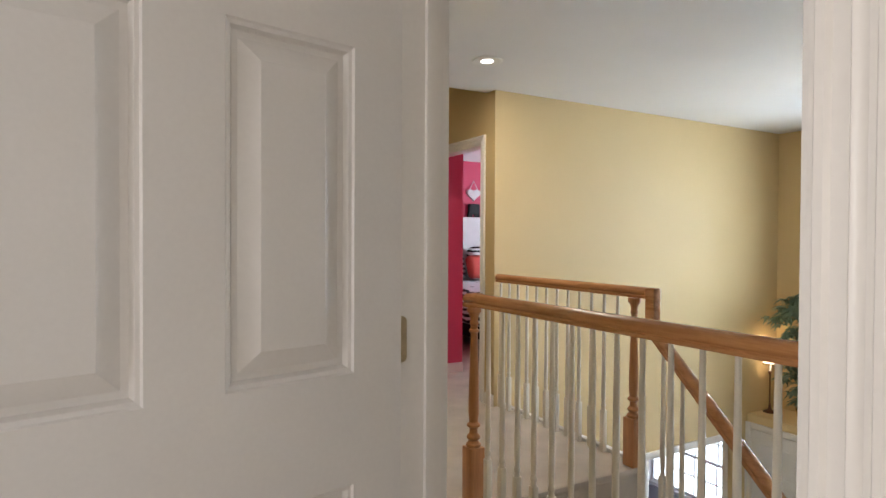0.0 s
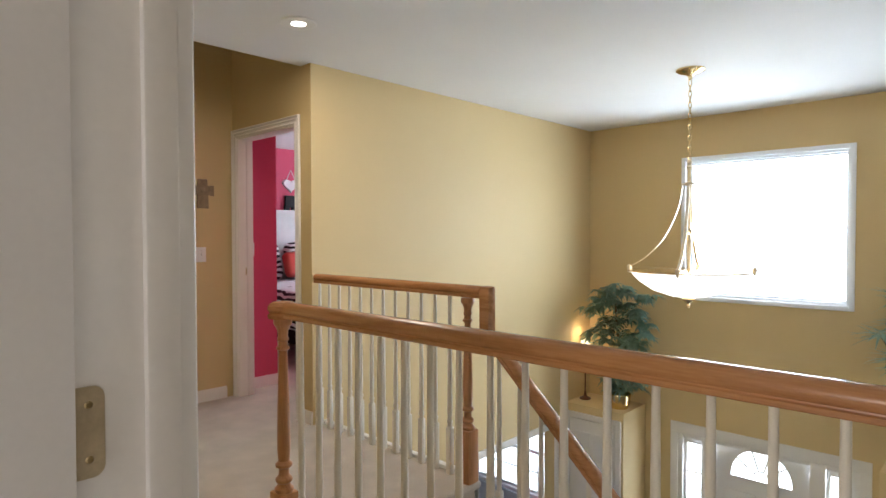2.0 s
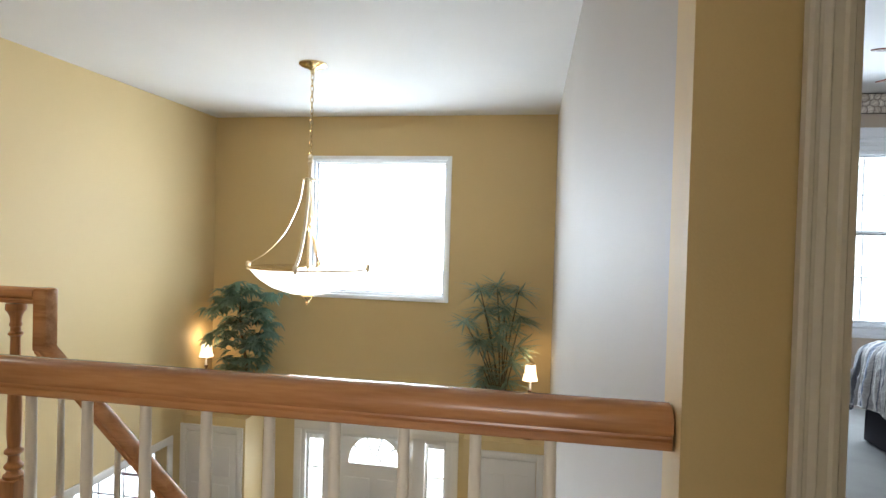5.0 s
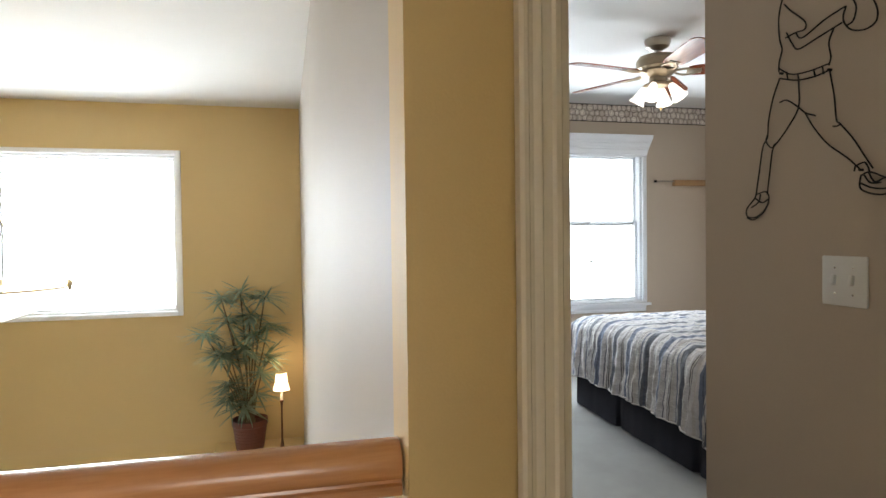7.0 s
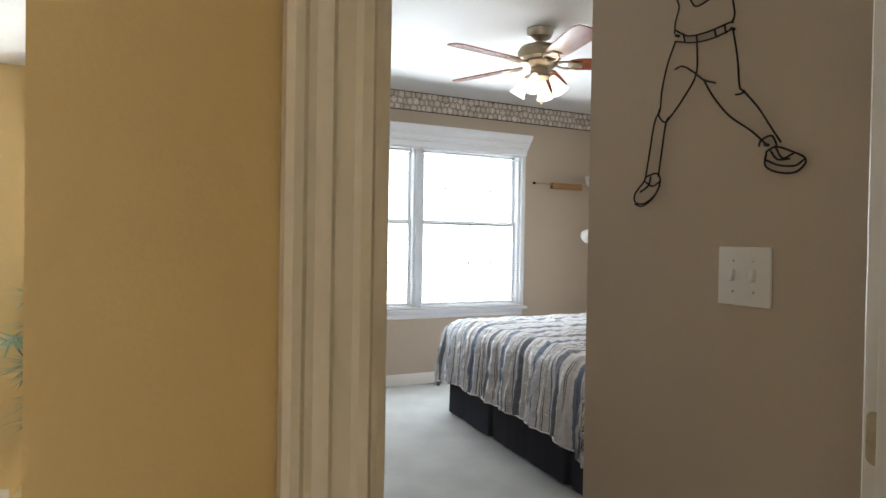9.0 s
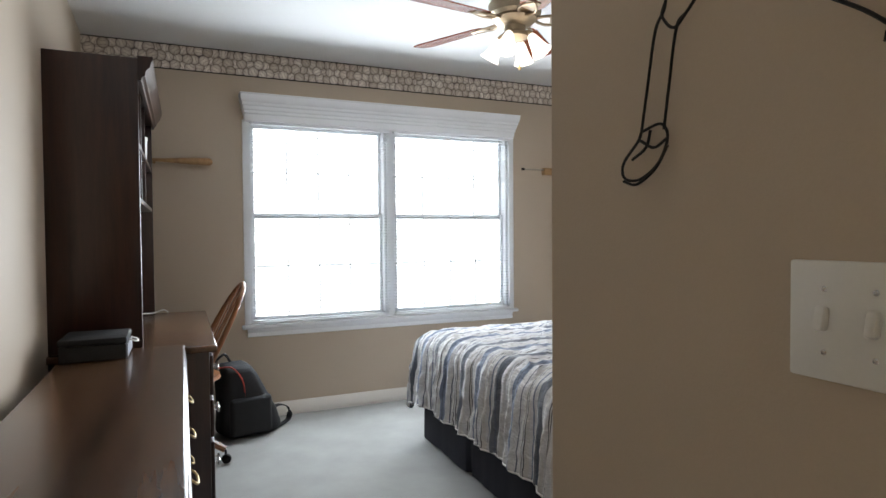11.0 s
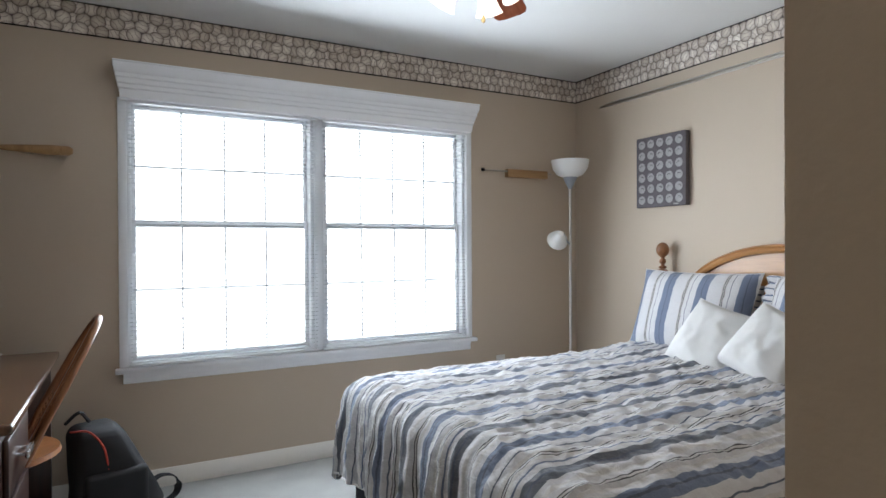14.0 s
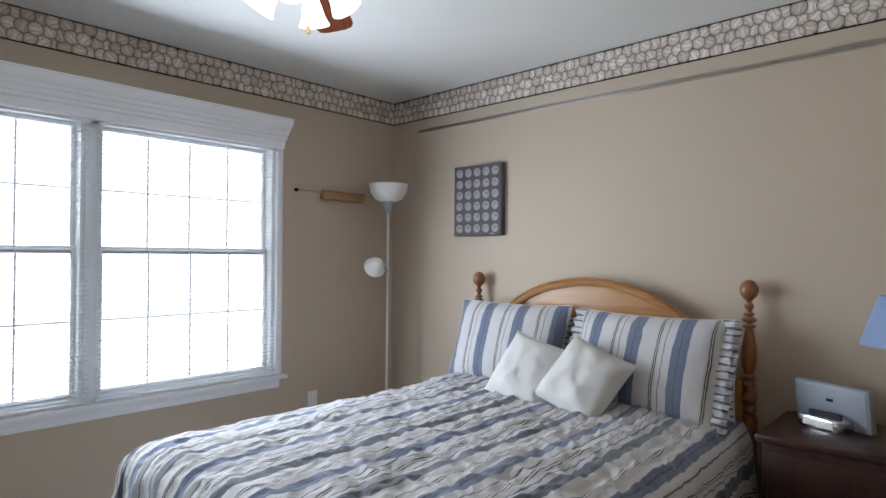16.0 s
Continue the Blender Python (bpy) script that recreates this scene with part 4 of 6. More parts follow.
for k in range(4):
    a = radians(102 + 90 * k)
    c, s = math.cos(a), math.sin(a)
    bm = B()
    line = smooth_path([(0.045 * c, 0.045 * s, 1.632), (0.075 * c, 0.075 * s, 1.47), (0.165 * c, 0.165 * s, 1.27), (0.29 * c, 0.29 * s, 1.13), (0.405 * c, 0.405 * s, 1.055)], 6)
    sweep(bm, [(-0.010, -0.003), (0.010, -0.003), (0.010, 0.003), (-0.010, 0.003)], line)
    tube(bm, [(0.01 * c, 0.01 * s, 1.642), (0.055 * c, 0.055 * s, 1.642)], 0.006, 8)
    lathe(bm, [(0.0, 1.005), (0.010, 1.012), (0.012, 1.03), (0.018, 1.045), (0.014, 1.062), (0.0, 1.072)], 10, Matrix.Translation((0.412 * c, 0.412 * s, 0)))
    part("arm", bm, PALEGOLD, t)
part("bowl", lathe(B(), [(0.0, 0.845), (0.12, 0.855), (0.24, 0.895), (0.33, 0.955), (0.385, 1.015), (0.40, 1.03), (0.39, 1.036), (0.375, 1.02), (0.32, 0.965), (0.23, 0.908), (0.11, 0.868), (0.0, 0.86)], 40), BOWLG, t)
part("rim", lathe(B(), [(0.392, 1.026), (0.404, 1.026), (0.406, 1.036), (0.394, 1.038)], 40), GOLD, t)
part("finial", lathe(B(), [(0.0, 0.77), (0.01, 0.775), (0.014, 0.79), (0.008, 0.80), (0.03, 0.815), (0.045, 0.835), (0.03, 0.85), (0.0, 0.852)], 16), GOLD, t)
bulb("pendant_bulb", (4.69, 1.912, 1.12), 8, (1, 0.9, 0.75), 0.08)

t = thing("ceiling_light", "lit round recessed ceiling light with a white ring", "recessed light", pose(2.29, 3.09, 2.44))
part("ring", lathe(B(), [(0.078, -0.002), (0.098, -0.002), (0.10, -0.006), (0.092, -0.010), (0.080, -0.008)], 32), PLASTIC, t)
part("lens", lathe(B(), [(0.079, -0.004), (0.06, -0.0075), (0.0, -0.009)], 32), LAMPG, t)
area("ceiling_lamp", (2.29, 3.09, 2.425), (2.29, 3.09, 0), 0.15, 0.15, 12, (1, 0.88, 0.72))


def table_lamp(at, label):
    l = thing("candlestick_lamp", label, "table lamp", pose(*at), "candlestick lamps on the closets")
    part("base", lathe(B(), [(0.06, 0), (0.062, 0.01), (0.045, 0.02), (0.02, 0.03), (0.013, 0.06), (0.008, 0.10), (0.007, 0.38), (0.012, 0.39), (0.008, 0.40), (0.016, 0.415), (0.016, 0.425), (0.009, 0.43)], 16), COPPERY, l)
    part("candle", lathe(B(), [(0.011, 0.43), (0.011, 0.50), (0.0, 0.502)], 12), PLASTIC, l)
    part("shade", lathe(B(), [(0.068, 0.515), (0.052, 0.575), (0.043, 0.66), (0.041, 0.66), (0.050, 0.575), (0.066, 0.515)], 20), SHADEG, l)
    part("trim_ring", lathe(B(), [(0.041, 0.658), (0.045, 0.658), (0.0445, 0.664), (0.041, 0.664)], 20), BRASS, l)
    bm = B()
    for q in range(14):
        a = 2 * math.pi * q / 14
        lathe(bm, [(0.0, -0.013), (0.006, -0.006), (0.007, 0.0), (0.004, 0.008), (0.0, 0.01)], 6, Matrix.Translation((0.069 * math.cos(a), 0.069 * math.sin(a), 0.508)))
    part("fringe", bm, BRASS, l)
    bulb("shade_bulb", (at[0], at[1], at[2] + 0.72), 1.5, WARM, 0.04)
    return l


table_lamp((6.17, 3.585, -0.49), "slim dark candlestick lamp with a lit parchment shade")
table_lamp((6.10, 0.40, -0.49), "slim dark candlestick lamp with a lit parchment shade")


def leaf_blade(bm, root, direction, length, width, droop, rnd):
    """One arching leaf with a folded middle."""
    d = Vector(direction).normalized()
    side = d.cross(Vector((0, 0, 1)))
    side = side.normalized() if side.length > 0.05 else Vector((1, 0, 0))
    pts = []
    n = 5
    for k in range(n + 1):
        f = k / n
        pts.append(Vector(root) + d * length * f + Vector((0, 0, -droop * length * f * f)))
    prev = None
    for k, p in enumerate(pts):
        f = k / n
        w = width * math.sin(math.pi * min(0.97, 0.12 + 0.86 * f)) * 0.5
        cur = (bm.verts.new(p - side * w), bm.verts.new(p + Vector((0, 0, -0.25 * w))), bm.verts.new(p + side * w))
        if prev:
            bm.faces.new((prev[0], prev[1], cur[1], cur[0]))
            bm.faces.new((prev[1], prev[2], cur[2], cur[1]))
        prev = cur


def pot_mesh(r, h):
    return lathe(B(), [(r * 0.72, 0), (r * 0.76, 0.01), (r * 0.95, h * 0.8), (r * 1.0, h * 0.82), (r * 1.02, h), (r * 0.94, h), (r * 0.90, h * 0.86), (0, h * 0.84)], 24)


rng = random.Random(5)
t = thing("dracaena_plant", "tall silk dracaena with narrow grey-green leaves in a clay pot", "potted plant", pose(6.20, 0.665, -0.49))
bm = pot_mesh(0.145, 0.265)
for k in range(7):
    z, r = 0.03 + 0.026 * k, 0.145 * (0.765 + 0.022 * k + 0.012)
    tube(bm, [(r * math.cos(2 * math.pi * q / 28), r * math.sin(2 * math.pi * q / 28), z) for q in range(29)], 0.004, 5)
part("pot", bm, POT, t, "red-brown ribbed clay pot")
heads = [(0.0, 0.21, 1.28), (0.04, 0.06, 1.31), (-0.02, -0.14, 1.29), (-0.08, 0.33, 1.0), (0.02, 0.17, 1.10), (-0.04, -0.02, 1.13), (0.04, -0.16, 1.03), (-0.08, -0.05, 0.98), (-0.03, 0.14, 0.78), (0.03, -0.14, 0.76), (-0.06, 0.03, 0.86), (-0.08, 0.15, 0.57), (-0.07, -0.10, 0.64), (-0.08, 0.20, 0.84), (0.03, -0.05, 0.46), (-0.05, 0.16, 0.47), (-0.08, 0.03, 0.40)]
bm = B()
for hx, hy, hz in heads:
    tube(bm, smooth_path([(rng.uniform(-.04, .04), rng.uniform(-.04, .04), 0.2), (hx * 0.5 + rng.uniform(-.02, .02), hy * 0.4, hz * 0.6), (hx, hy, hz)], 5), 0.008, 6, 0.005)
part("cane", bm, CANE, t)
for hx, hy, hz in heads:
    bm = B()
    for k in range(56):
        a, e = rng.uniform(0, 2 * math.pi), rng.gauss(0.03, 0.21)
        ln = rng.uniform(0.13, 0.27)
        dx = math.cos(a) * math.cos(e)
        if hx + dx * ln > 0.21:
            dx *= 0.3
        leaf_blade(bm, (hx, hy, hz + rng.uniform(-0.035, 0.035)), (dx, math.sin(a) * math.cos(e), math.sin(e)), ln, rng.uniform(0.014, 0.022), rng.uniform(-0.05, 0.38), rng)
    tagged(part("leaf_tuft", bm, LEAFB, t), kind="stuff")

t = thing("silk_tree", "bushy green silk tree in a brass pot", "potted plant", pose(6.12, 3.16, -0.49))
part("pot", lathe(B(), [(0.085, 0), (0.09, 0.01), (0.105, 0.08), (0.115, 0.14), (0.11, 0.15), (0.1, 0.14), (0, 0.12)], 24), GOLD, t, "polished brass pot")
bm = B()
tube(bm, smooth_path([(0, 0, 0.1), (0.02, -0.03, 0.4), (-0.02, 0.02, 0.8), (0, 0.05, 1.1)], 6), 0.018, 8, 0.008)
part("trunk", bm, CANE, t)
for k in range(26):
    f = k / 25
    hz = 0.18 + 1.06 * f
    spread = 0.11 + 0.17 * f ** 0.7 * (1 if f < 0.8 else 0.75)
    a = k * 2.4
    c0 = Vector((0.45 * spread * math.cos(a), spread * math.sin(a), hz))
    bm = B()
    for q in range(13 if f > 0.45 else 8):
        u = rng.uniform(0, 2 * math.pi)
        fan = c0 + Vector((0.6 * rng.gauss(0, 0.05), rng.gauss(0, 0.07), rng.gauss(0, 0.035)))
        for w in range(8):
            v = u + (w - 3.5) * 0.30
            leaf_blade(bm, fan, (0.7 * math.cos(v), math.sin(v), rng.uniform(-0.15, 0.25)), rng.uniform(0.085, 0.135), rng.uniform(0.024, 0.036), rng.uniform(0.35, 0.7), rng)
    tagged(part("branch", bm, LEAFA, t), kind="stuff")


def switch(m, gang, label):
    """Wall plate facing local z, with toggles."""
    w = 0.07 if gang == 1 else 0.116
    s = thing("light_switch", label, "light switch", m)
    part("cover_plate", solid(B(), (-w / 2, -0.057, 0), (w / 2, 0.057, 0.006), 0.004), PLASTIC, s)
    for k in range(gang):
        x = (k - (gang - 1) / 2) * 0.046
        part("toggle", solid(B(), (x - 0.005, -0.012, 0.005), (x + 0.005, 0.012, 0.016), 0.003, pose(0, 0, 0, -12)), PLASTIC, s)
        for zz in (-0.03, 0.03):
            part("screw", lathe(B(), [(0.003, 0.006), (0.002, 0.0072), (0, 0.0074)], 8, Matrix.Translation((x, zz, 0))), CHROME, s)
    return s


switch(pose(2.083, -0.995, 1.173, 90, 0, 180), 2, "white double toggle switch plate on the tan wall")
switch(pose(2.475, 4.78, 1.14, 90, 0, 0), 2, "white double toggle switch plate on the yellow wall")
switch(pose(2.93, 4.87, 1.17, 90, 0, 0), 2, "white double toggle switch plate on the pink wall")

bm = B()
rim = [(-0.036, 0.112), (0.036, 0.112), (0.040, 0.062), (0.090, 0.066), (0.092, -0.018), (0.042, -0.010), (0.046, -0.114), (-0.046, -0.114), (-0.042, -0.010), (-0.092, -0.018), (-0.090, 0.066), (-0.040, 0.062)]
lo, hi = [[bm.verts.new((x * k, y * k, z)) for x, y in rim] for z, k in ((0, 1), (0.014, 0.95))]
bm.faces.new(lo)
bm.faces.new(hi)
for k in range(12):
    bm.faces.new((lo[k], lo[(k + 1) % 12], hi[(k + 1) % 12], hi[k]))
lathe(bm, [(0.020, 0.013), (0.017, 0.018), (0.0, 0.020)], 14, Matrix.Translation((0, 0.024, 0)))
BRONZE = mat("weathered_clay_bronze", (0.36, 0.27, 0.17), 0.7, 0.1, 0.2, 30)
o = whole("wall_cross", bm, BRONZE, "small bronze cross hanging on the yellow wall", "wall cross")
o.name = "cross_ornament"
o.matrix_world = pose(2.51, 4.779, 1.61, 90, 0, 0)

t = thing("picture_frame", "small black framed picture with a white mat", "picture", pose(2.279, 5.14, 1.91, 90, 0, -90))
bm = B()
for lo, hi in (((-0.17, -0.17, 0), (-0.15, 0.17, 0.02)), ((0.15, -0.17, 0), (0.17, 0.17, 0.02)), ((-0.15, -0.17, 0), (0.15, -0.15, 0.02)), ((-0.15, 0.15, 0), (0.15, 0.17, 0.02))):
    solid(bm, lo, hi, 0.003)
part("frame", bm, IRON, t)
part("mat", solid(B(), (-0.15, -0.15, 0.001), (0.15, 0.15, 0.008)), LINEN, t)

t = thing("wall_shelf", "small honey oak shelf bracket on the yellow wall", "shelf", pose(2.28, 5.15, 1.07))
part("board", solid(B(), (-0.13, -0.2, 0), (0, 0.2, 0.02), 0.005), OAK, t)
part("bracket", solid(B(), (-0.06, -0.02, -0.09), (0, 0.02, 0.0), 0.01), OAK, t)

# ---------------------------------------------------------------- pink room things
t = thing("zebra_bed", "white bed with black and white zebra bedding", "bed", pose(4.55, 6.2, 0))
part("headboard", solid(B(), (-0.8, 0.98, 0.2), (0.8, 1.04, 1.62), 0.02), LINEN, t, "tall white headboard")
part("frame", solid(B(), (-0.8, -0.95, 0.18), (0.8, 0.98, 0.34), 0.02), IRON, t)
for sx in (-0.74, 0.74):
    for sy in (-0.9, 0.95):
        part("leg", solid(B(), (sx - 0.03, sy - 0.03, 0), (sx + 0.03, sy + 0.03, 0.19), 0.004), IRON, t)
part("bedspread", solid(B(), (-0.84, -1.0, 0.32), (0.84, 0.9, 0.72), 0.08, seg=4), ZEBRA, t)
for sx in (-0.42, 0.4):
    part("pillow", solid(B(), (-0.36, -0.1, -0.24), (0.36, 0.1, 0.24), 0.09, pose(sx, 0.78, 0.96, -18), 4), ZEBRA, t)
part("red_cushion", solid(B(), (-0.16, -0.07, -0.16), (0.16, 0.07, 0.16), 0.06, pose(0.05, 0.58, 0.92, -20), 4), RED, t)
t = thing("hanging_plaque", "white heart plaque on a ribbon with a black scarf", "wall decoration", pose(4.845, 7.295, 1.72))
bm = B()
rim = [(0.125 * math.sin(a) ** 3, 0.1 * (0.81 * math.cos(a) - 0.31 * math.cos(2 * a) - 0.12 * math.cos(3 * a) - 0.06 * math.cos(4 * a))) for a in [2 * math.pi * k / 28 for k in range(28)]]
front, back = [[bm.verts.new((x * q, y, 0.24 + z * q)) for x, z in rim] for y, q in ((-0.035, 0.92), (-0.004, 1.0))]
bm.faces.new(front)
bm.faces.new(back)
for k in range(28):
    bm.faces.new((front[k], front[(k + 1) % 28], back[(k + 1) % 28], back[k]))
part("plaque", bm, ROPE, t)
part("ribbon", tube(B(), [(-0.07, -0.02, 0.30), (0, -0.02, 0.44), (0.07, -0.02, 0.30)], 0.006, 6), ROPE, t)
for q, (x0, x1, z0, z1) in enumerate(((-0.10, 0.10, -0.06, 0.10), (-0.11, -0.02, -0.20, -0.03), (0.0, 0.06, -0.26, -0.03), (0.05, 0.11, -0.16, 0.02))):
    part("scarf", solid(B(), (x0, -0.045 + 0.006 * q, z0), (x1, -0.008 + 0.001 * q, z1), 0.018, seg=3), BLACK, t)

# ---------------------------------------------------------------- bedroom things


def border_strip(name, pts, label):
    """Printed border under the ceiling with a dark line at its top and foot; the wall is on the line's right."""
    b = thing(name, label, "wallpaper border")
    b["kind"] = "structure"
    u0 = 0.0
    paper = random.Random(11)
    for a, c in zip(pts, pts[1:]):
        a, c = Vector((*a, 0)), Vector((*c, 0))
        d = (c - a)
        off = Vector((-d.y, d.x, 0)).normalized()
        for nm, lo, hi, th, mt in (("paper", 2.287, 2.439, 0.002, BORDER), ("edge_line", 2.284, 2.291, 0.003, IRON), ("edge_line", 2.433, 2.4395, 0.003, IRON)):
            bm = B()
            vs = [bm.verts.new(p + off * th + Vector((0, 0, z))) for p, z in ((a, lo), (c, lo), (c, hi), (a, hi))]
            f = bm.faces.new(vs)
            ws = [bm.verts.new(p + Vector((0, 0, z))) for p, z in ((a, lo), (c, lo), (c, hi), (a, hi))]
            for k in range(4):
                bm.faces.new((vs[k], vs[(k + 1) % 4], ws[(k + 1) % 4], ws[k]))
            uv = bm.loops.layers.uv.new("uv")
            for face in bm.faces:
                for lp in face.loops:
                    q = (lp.vert.co - a).dot(d.normalized())
                    lp[uv].uv = (u0 + q, lp.vert.co.z)
            part(nm, bm, mt, b, smooth=False)
        along = d.normalized()
        bm = B()
        uv = bm.loops.layers.uv.new("uv")
        steps = int(d.length / 0.047)
        for k in range(steps):
            for row in range(3):
                r = paper.uniform(0.031, 0.036)
                q0 = (k + 0.5 * (row % 2) + 0.25 + paper.uniform(-0.14, 0.14)) * d.length / steps
                z0 = 2.3125 + 0.0485 * row + paper.uniform(-0.006, 0.006)
                lift, turn = 0.0024 + paper.uniform(0, 0.0014), paper.uniform(0, 2 * math.pi)
                ring = [(math.cos(2 * math.pi * w / 18), math.sin(2 * math.pi * w / 18)) for w in range(18)]
                spots = [(min(d.length, max(0.0, q0 + r * cx)), min(2.434, max(2.290, z0 + r * cz))) for cx, cz in ring]
                f = bm.faces.new([bm.verts.new(a + along * q + off * lift + Vector((0, 0, z))) for q, z in spots])
                for lp, (q, z) in zip(f.loops, spots):
                    cx, cz = (q - q0) / r, (z - z0) / r
                    lp[uv].uv = (cx * math.cos(turn) - cz * math.sin(turn), cx * math.sin(turn) + cz * math.cos(turn))
        tagged(part("printed_balls", bm, BALLPRINT, b, smooth=False), kind="stuff")
        u0 += d.length
    return b


border_strip("border", [(2.563, -1.0), (2.563, YH), (FB, YH), (FB, 0.10), (XB, -0.03)], "baseball wallpaper border under the ceiling")

t = thing("wall_track", "thin grey metal display track under the border", "wall track")
part("channel", solid(B(), (2.62, YH, 2.2005), (5.52, YH + 0.008, 2.2125), 0.001), PEWTER, t)
part("lip", solid(B(), (2.62, YH, 2.2165), (5.45, YH + 0.007, 2.2195), 0.001), SATIN, t)
part("lip", solid(B(), (2.62, YH, 2.1935), (5.45, YH + 0.007, 2.1965), 0.001), SATIN, t)

# bed
BX0, BX1, BY1 = 3.47, 4.93, -1.72
XC = (BX0 + BX1) / 2
t = thing("bed", "queen bed with a maple arched headboard and navy skirt", "bed")
bm = B()
solid(bm, (BX0 + 0.03, -3.58, FZ + 0.06), (BX1 - 0.03, BY1 - 0.04, 0.36), 0.02)
part("box_spring", bm, NAVY, t)
part("mattress", solid(B(), (BX0 + 0.01, -3.56, 0.36), (BX1 - 0.01, BY1 - 0.02, 0.60), 0.06, seg=4), LINEN, t)
bm = B()
path = []
cor = [(BX0 - 0.01, -3.5), (BX0 - 0.01, BY1), (BX1 + 0.01, BY1), (BX1 + 0.01, -3.5)]
for a, b in zip(cor, cor[1:]):
    a, b = Vector((*a, 0)), Vector((*b, 0))
    k = int((b - a).length / 0.02)
    d = (b - a).normalized()
    nrm = Vector((-d.y, d.x, 0))
    for i in range(k):
        s = i / k
        path.append((a + (b - a) * s, nrm, (b - a).length * s))
prev = None
for i, (p, nrm, q) in enumerate(path):
    wav = 0.010 * noise.noise((i * 0.09, 0, 3)) + 0.004 * noise.noise((i * 0.35, 2, 3)) - (0.016 if i % 38 in (18, 19) else 0)
    cur = [bm.verts.new(p - nrm * 0.02 + Vector((0, 0, 0.40))), bm.verts.new(p + nrm * (wav * 0.6) + Vector((0, 0, 0.2))), bm.verts.new(p + nrm * (wav * 1.6 + 0.004) + Vector((0, 0, FZ + 0.010)))]
    if prev:
        bm.faces.new((prev[0], cur[0], cur[1], prev[1]))
        bm.faces.new((prev[1], cur[1], cur[2], prev[2]))
    prev = cur
part("bed_skirt", bm, NAVY, t, "black-navy gathered bed skirt")


def bedpost():
    prof = [(0.036, FZ), (0.036, 0.69), (0.030, 0.71)]
    for z, r, h in ((0.735, 0.034, 0.018), (0.785, 0.036, 0.026), (0.842, 0.029, 0.014), (0.872, 0.032, 0.012)):
        prof += [(0.019 + (r - 0.019) * math.sin(math.pi * k / 6), z - h * math.cos(math.pi * k / 6)) for k in range(7)]
    prof += [(0.022, 0.89), (0.032, 0.92), (0.035, 0.955), (0.031, 1.00), (0.023, 1.045), (0.019, 1.068)]
    for z, r, h in ((1.085, 0.031, 0.010), (1.112, 0.035, 0.012), (1.135, 0.026, 0.009), (1.170, 0.023, 0.014)):
        prof += [(0.013 + (r - 0.013) * math.sin(math.pi * k / 6), z - h * math.cos(math.pi * k / 6)) for k in range(7)]
    prof += [(0.012, 1.19)]
    prof += [(0.043 * math.sin(a), 1.238 - 0.044 * math.cos(a)) for a in [math.pi * k / 12 for k in range(2, 13)]]
    return lathe(B(), [(r * 0.88, z) for r, z in prof], 28)


for x in (BX1 + 0.005, BX0 - 0.02):
    p = part("bedpost", bedpost(), MAPLEV, t, "turned maple bedpost with a ball top")
    p.location = (x, -3.635, 0)
bm = B()
N = 40
prev = None
for i in range(N + 1):
    f = i / N
    x = BX0 + (BX1 - BX0) * f
    u = abs(f - 0.5) * 2
    top = 0.86 + 0.40 * math.sqrt(max(0, 1 - (u / 0.82) ** 2))
    top = max(top, 0.86)
    cur = [bm.verts.new(c) for c in ((x, -3.655, 0.35), (x, -3.655, top), (x, -3.61, top), (x, -3.61, 0.35))]
    if prev:
        for k in range(4):
            bm.faces.new((prev[k], prev[(k + 1) % 4], cur[(k + 1) % 4], cur[k]))
    else:
        bm.faces.new(cur)
    prev = cur
bm.faces.new(prev)
part("headboard", bm, MAPLE, t, "arched honey maple headboard panel")
bm = B()
arc = []
for i in range(N + 1):
    a = math.pi * i / N
    arc.append((XC + 0.41 * (BX1 - BX0) * math.cos(a), -3.612, 0.845 + 0.40 * math.sin(a)))
sweep(bm, [(-0.018, -0.02), (0.02, -0.02), (0.026, -0.006), (0.02, 0.006), (0.026, 0.016), (0.014, 0.024), (-0.018, 0.024)], arc)
part("arch_moulding", bm, MAPLE, t)


def cloth_grid(nu, nv, f, uvf):
    """A sheet from a function of (u, v), with its flat size as UV."""
    bm = B()
    uv = bm.loops.layers.uv.new("uv")
    g = [[bm.verts.new(f(i / nu, j / nv)) for j in range(nv + 1)] for i in range(nu + 1)]
    for i in range(nu):
        for j in range(nv):
            face = bm.faces.new((g[i][j], g[i + 1][j], g[i + 1][j + 1], g[i][j + 1]))
            for lp, (a, b) in zip(face.loops, ((i, j), (i + 1, j), (i + 1, j + 1), (i, j + 1))):
                lp[uv].uv = uvf(a / nu, b / nv)
    return bm


CW, CL = 2.20, 2.22            # comforter's flat width and length
TOPW = BX1 - BX0 + 0.03
SIDE = (CW - TOPW) / 2
RAD = 0.11


def fold(s, z_top, r):
    """Distance out and height for a length s past a rounded edge."""
    if s <= 0:
        return s, z_top
    if s < r * math.pi / 2:
        a = s / r
        return r * math.sin(a), z_top - r * (1 - math.cos(a))
    e = s - r * math.pi / 2
    return r + 0.08 * e, z_top - r - e * 0.985


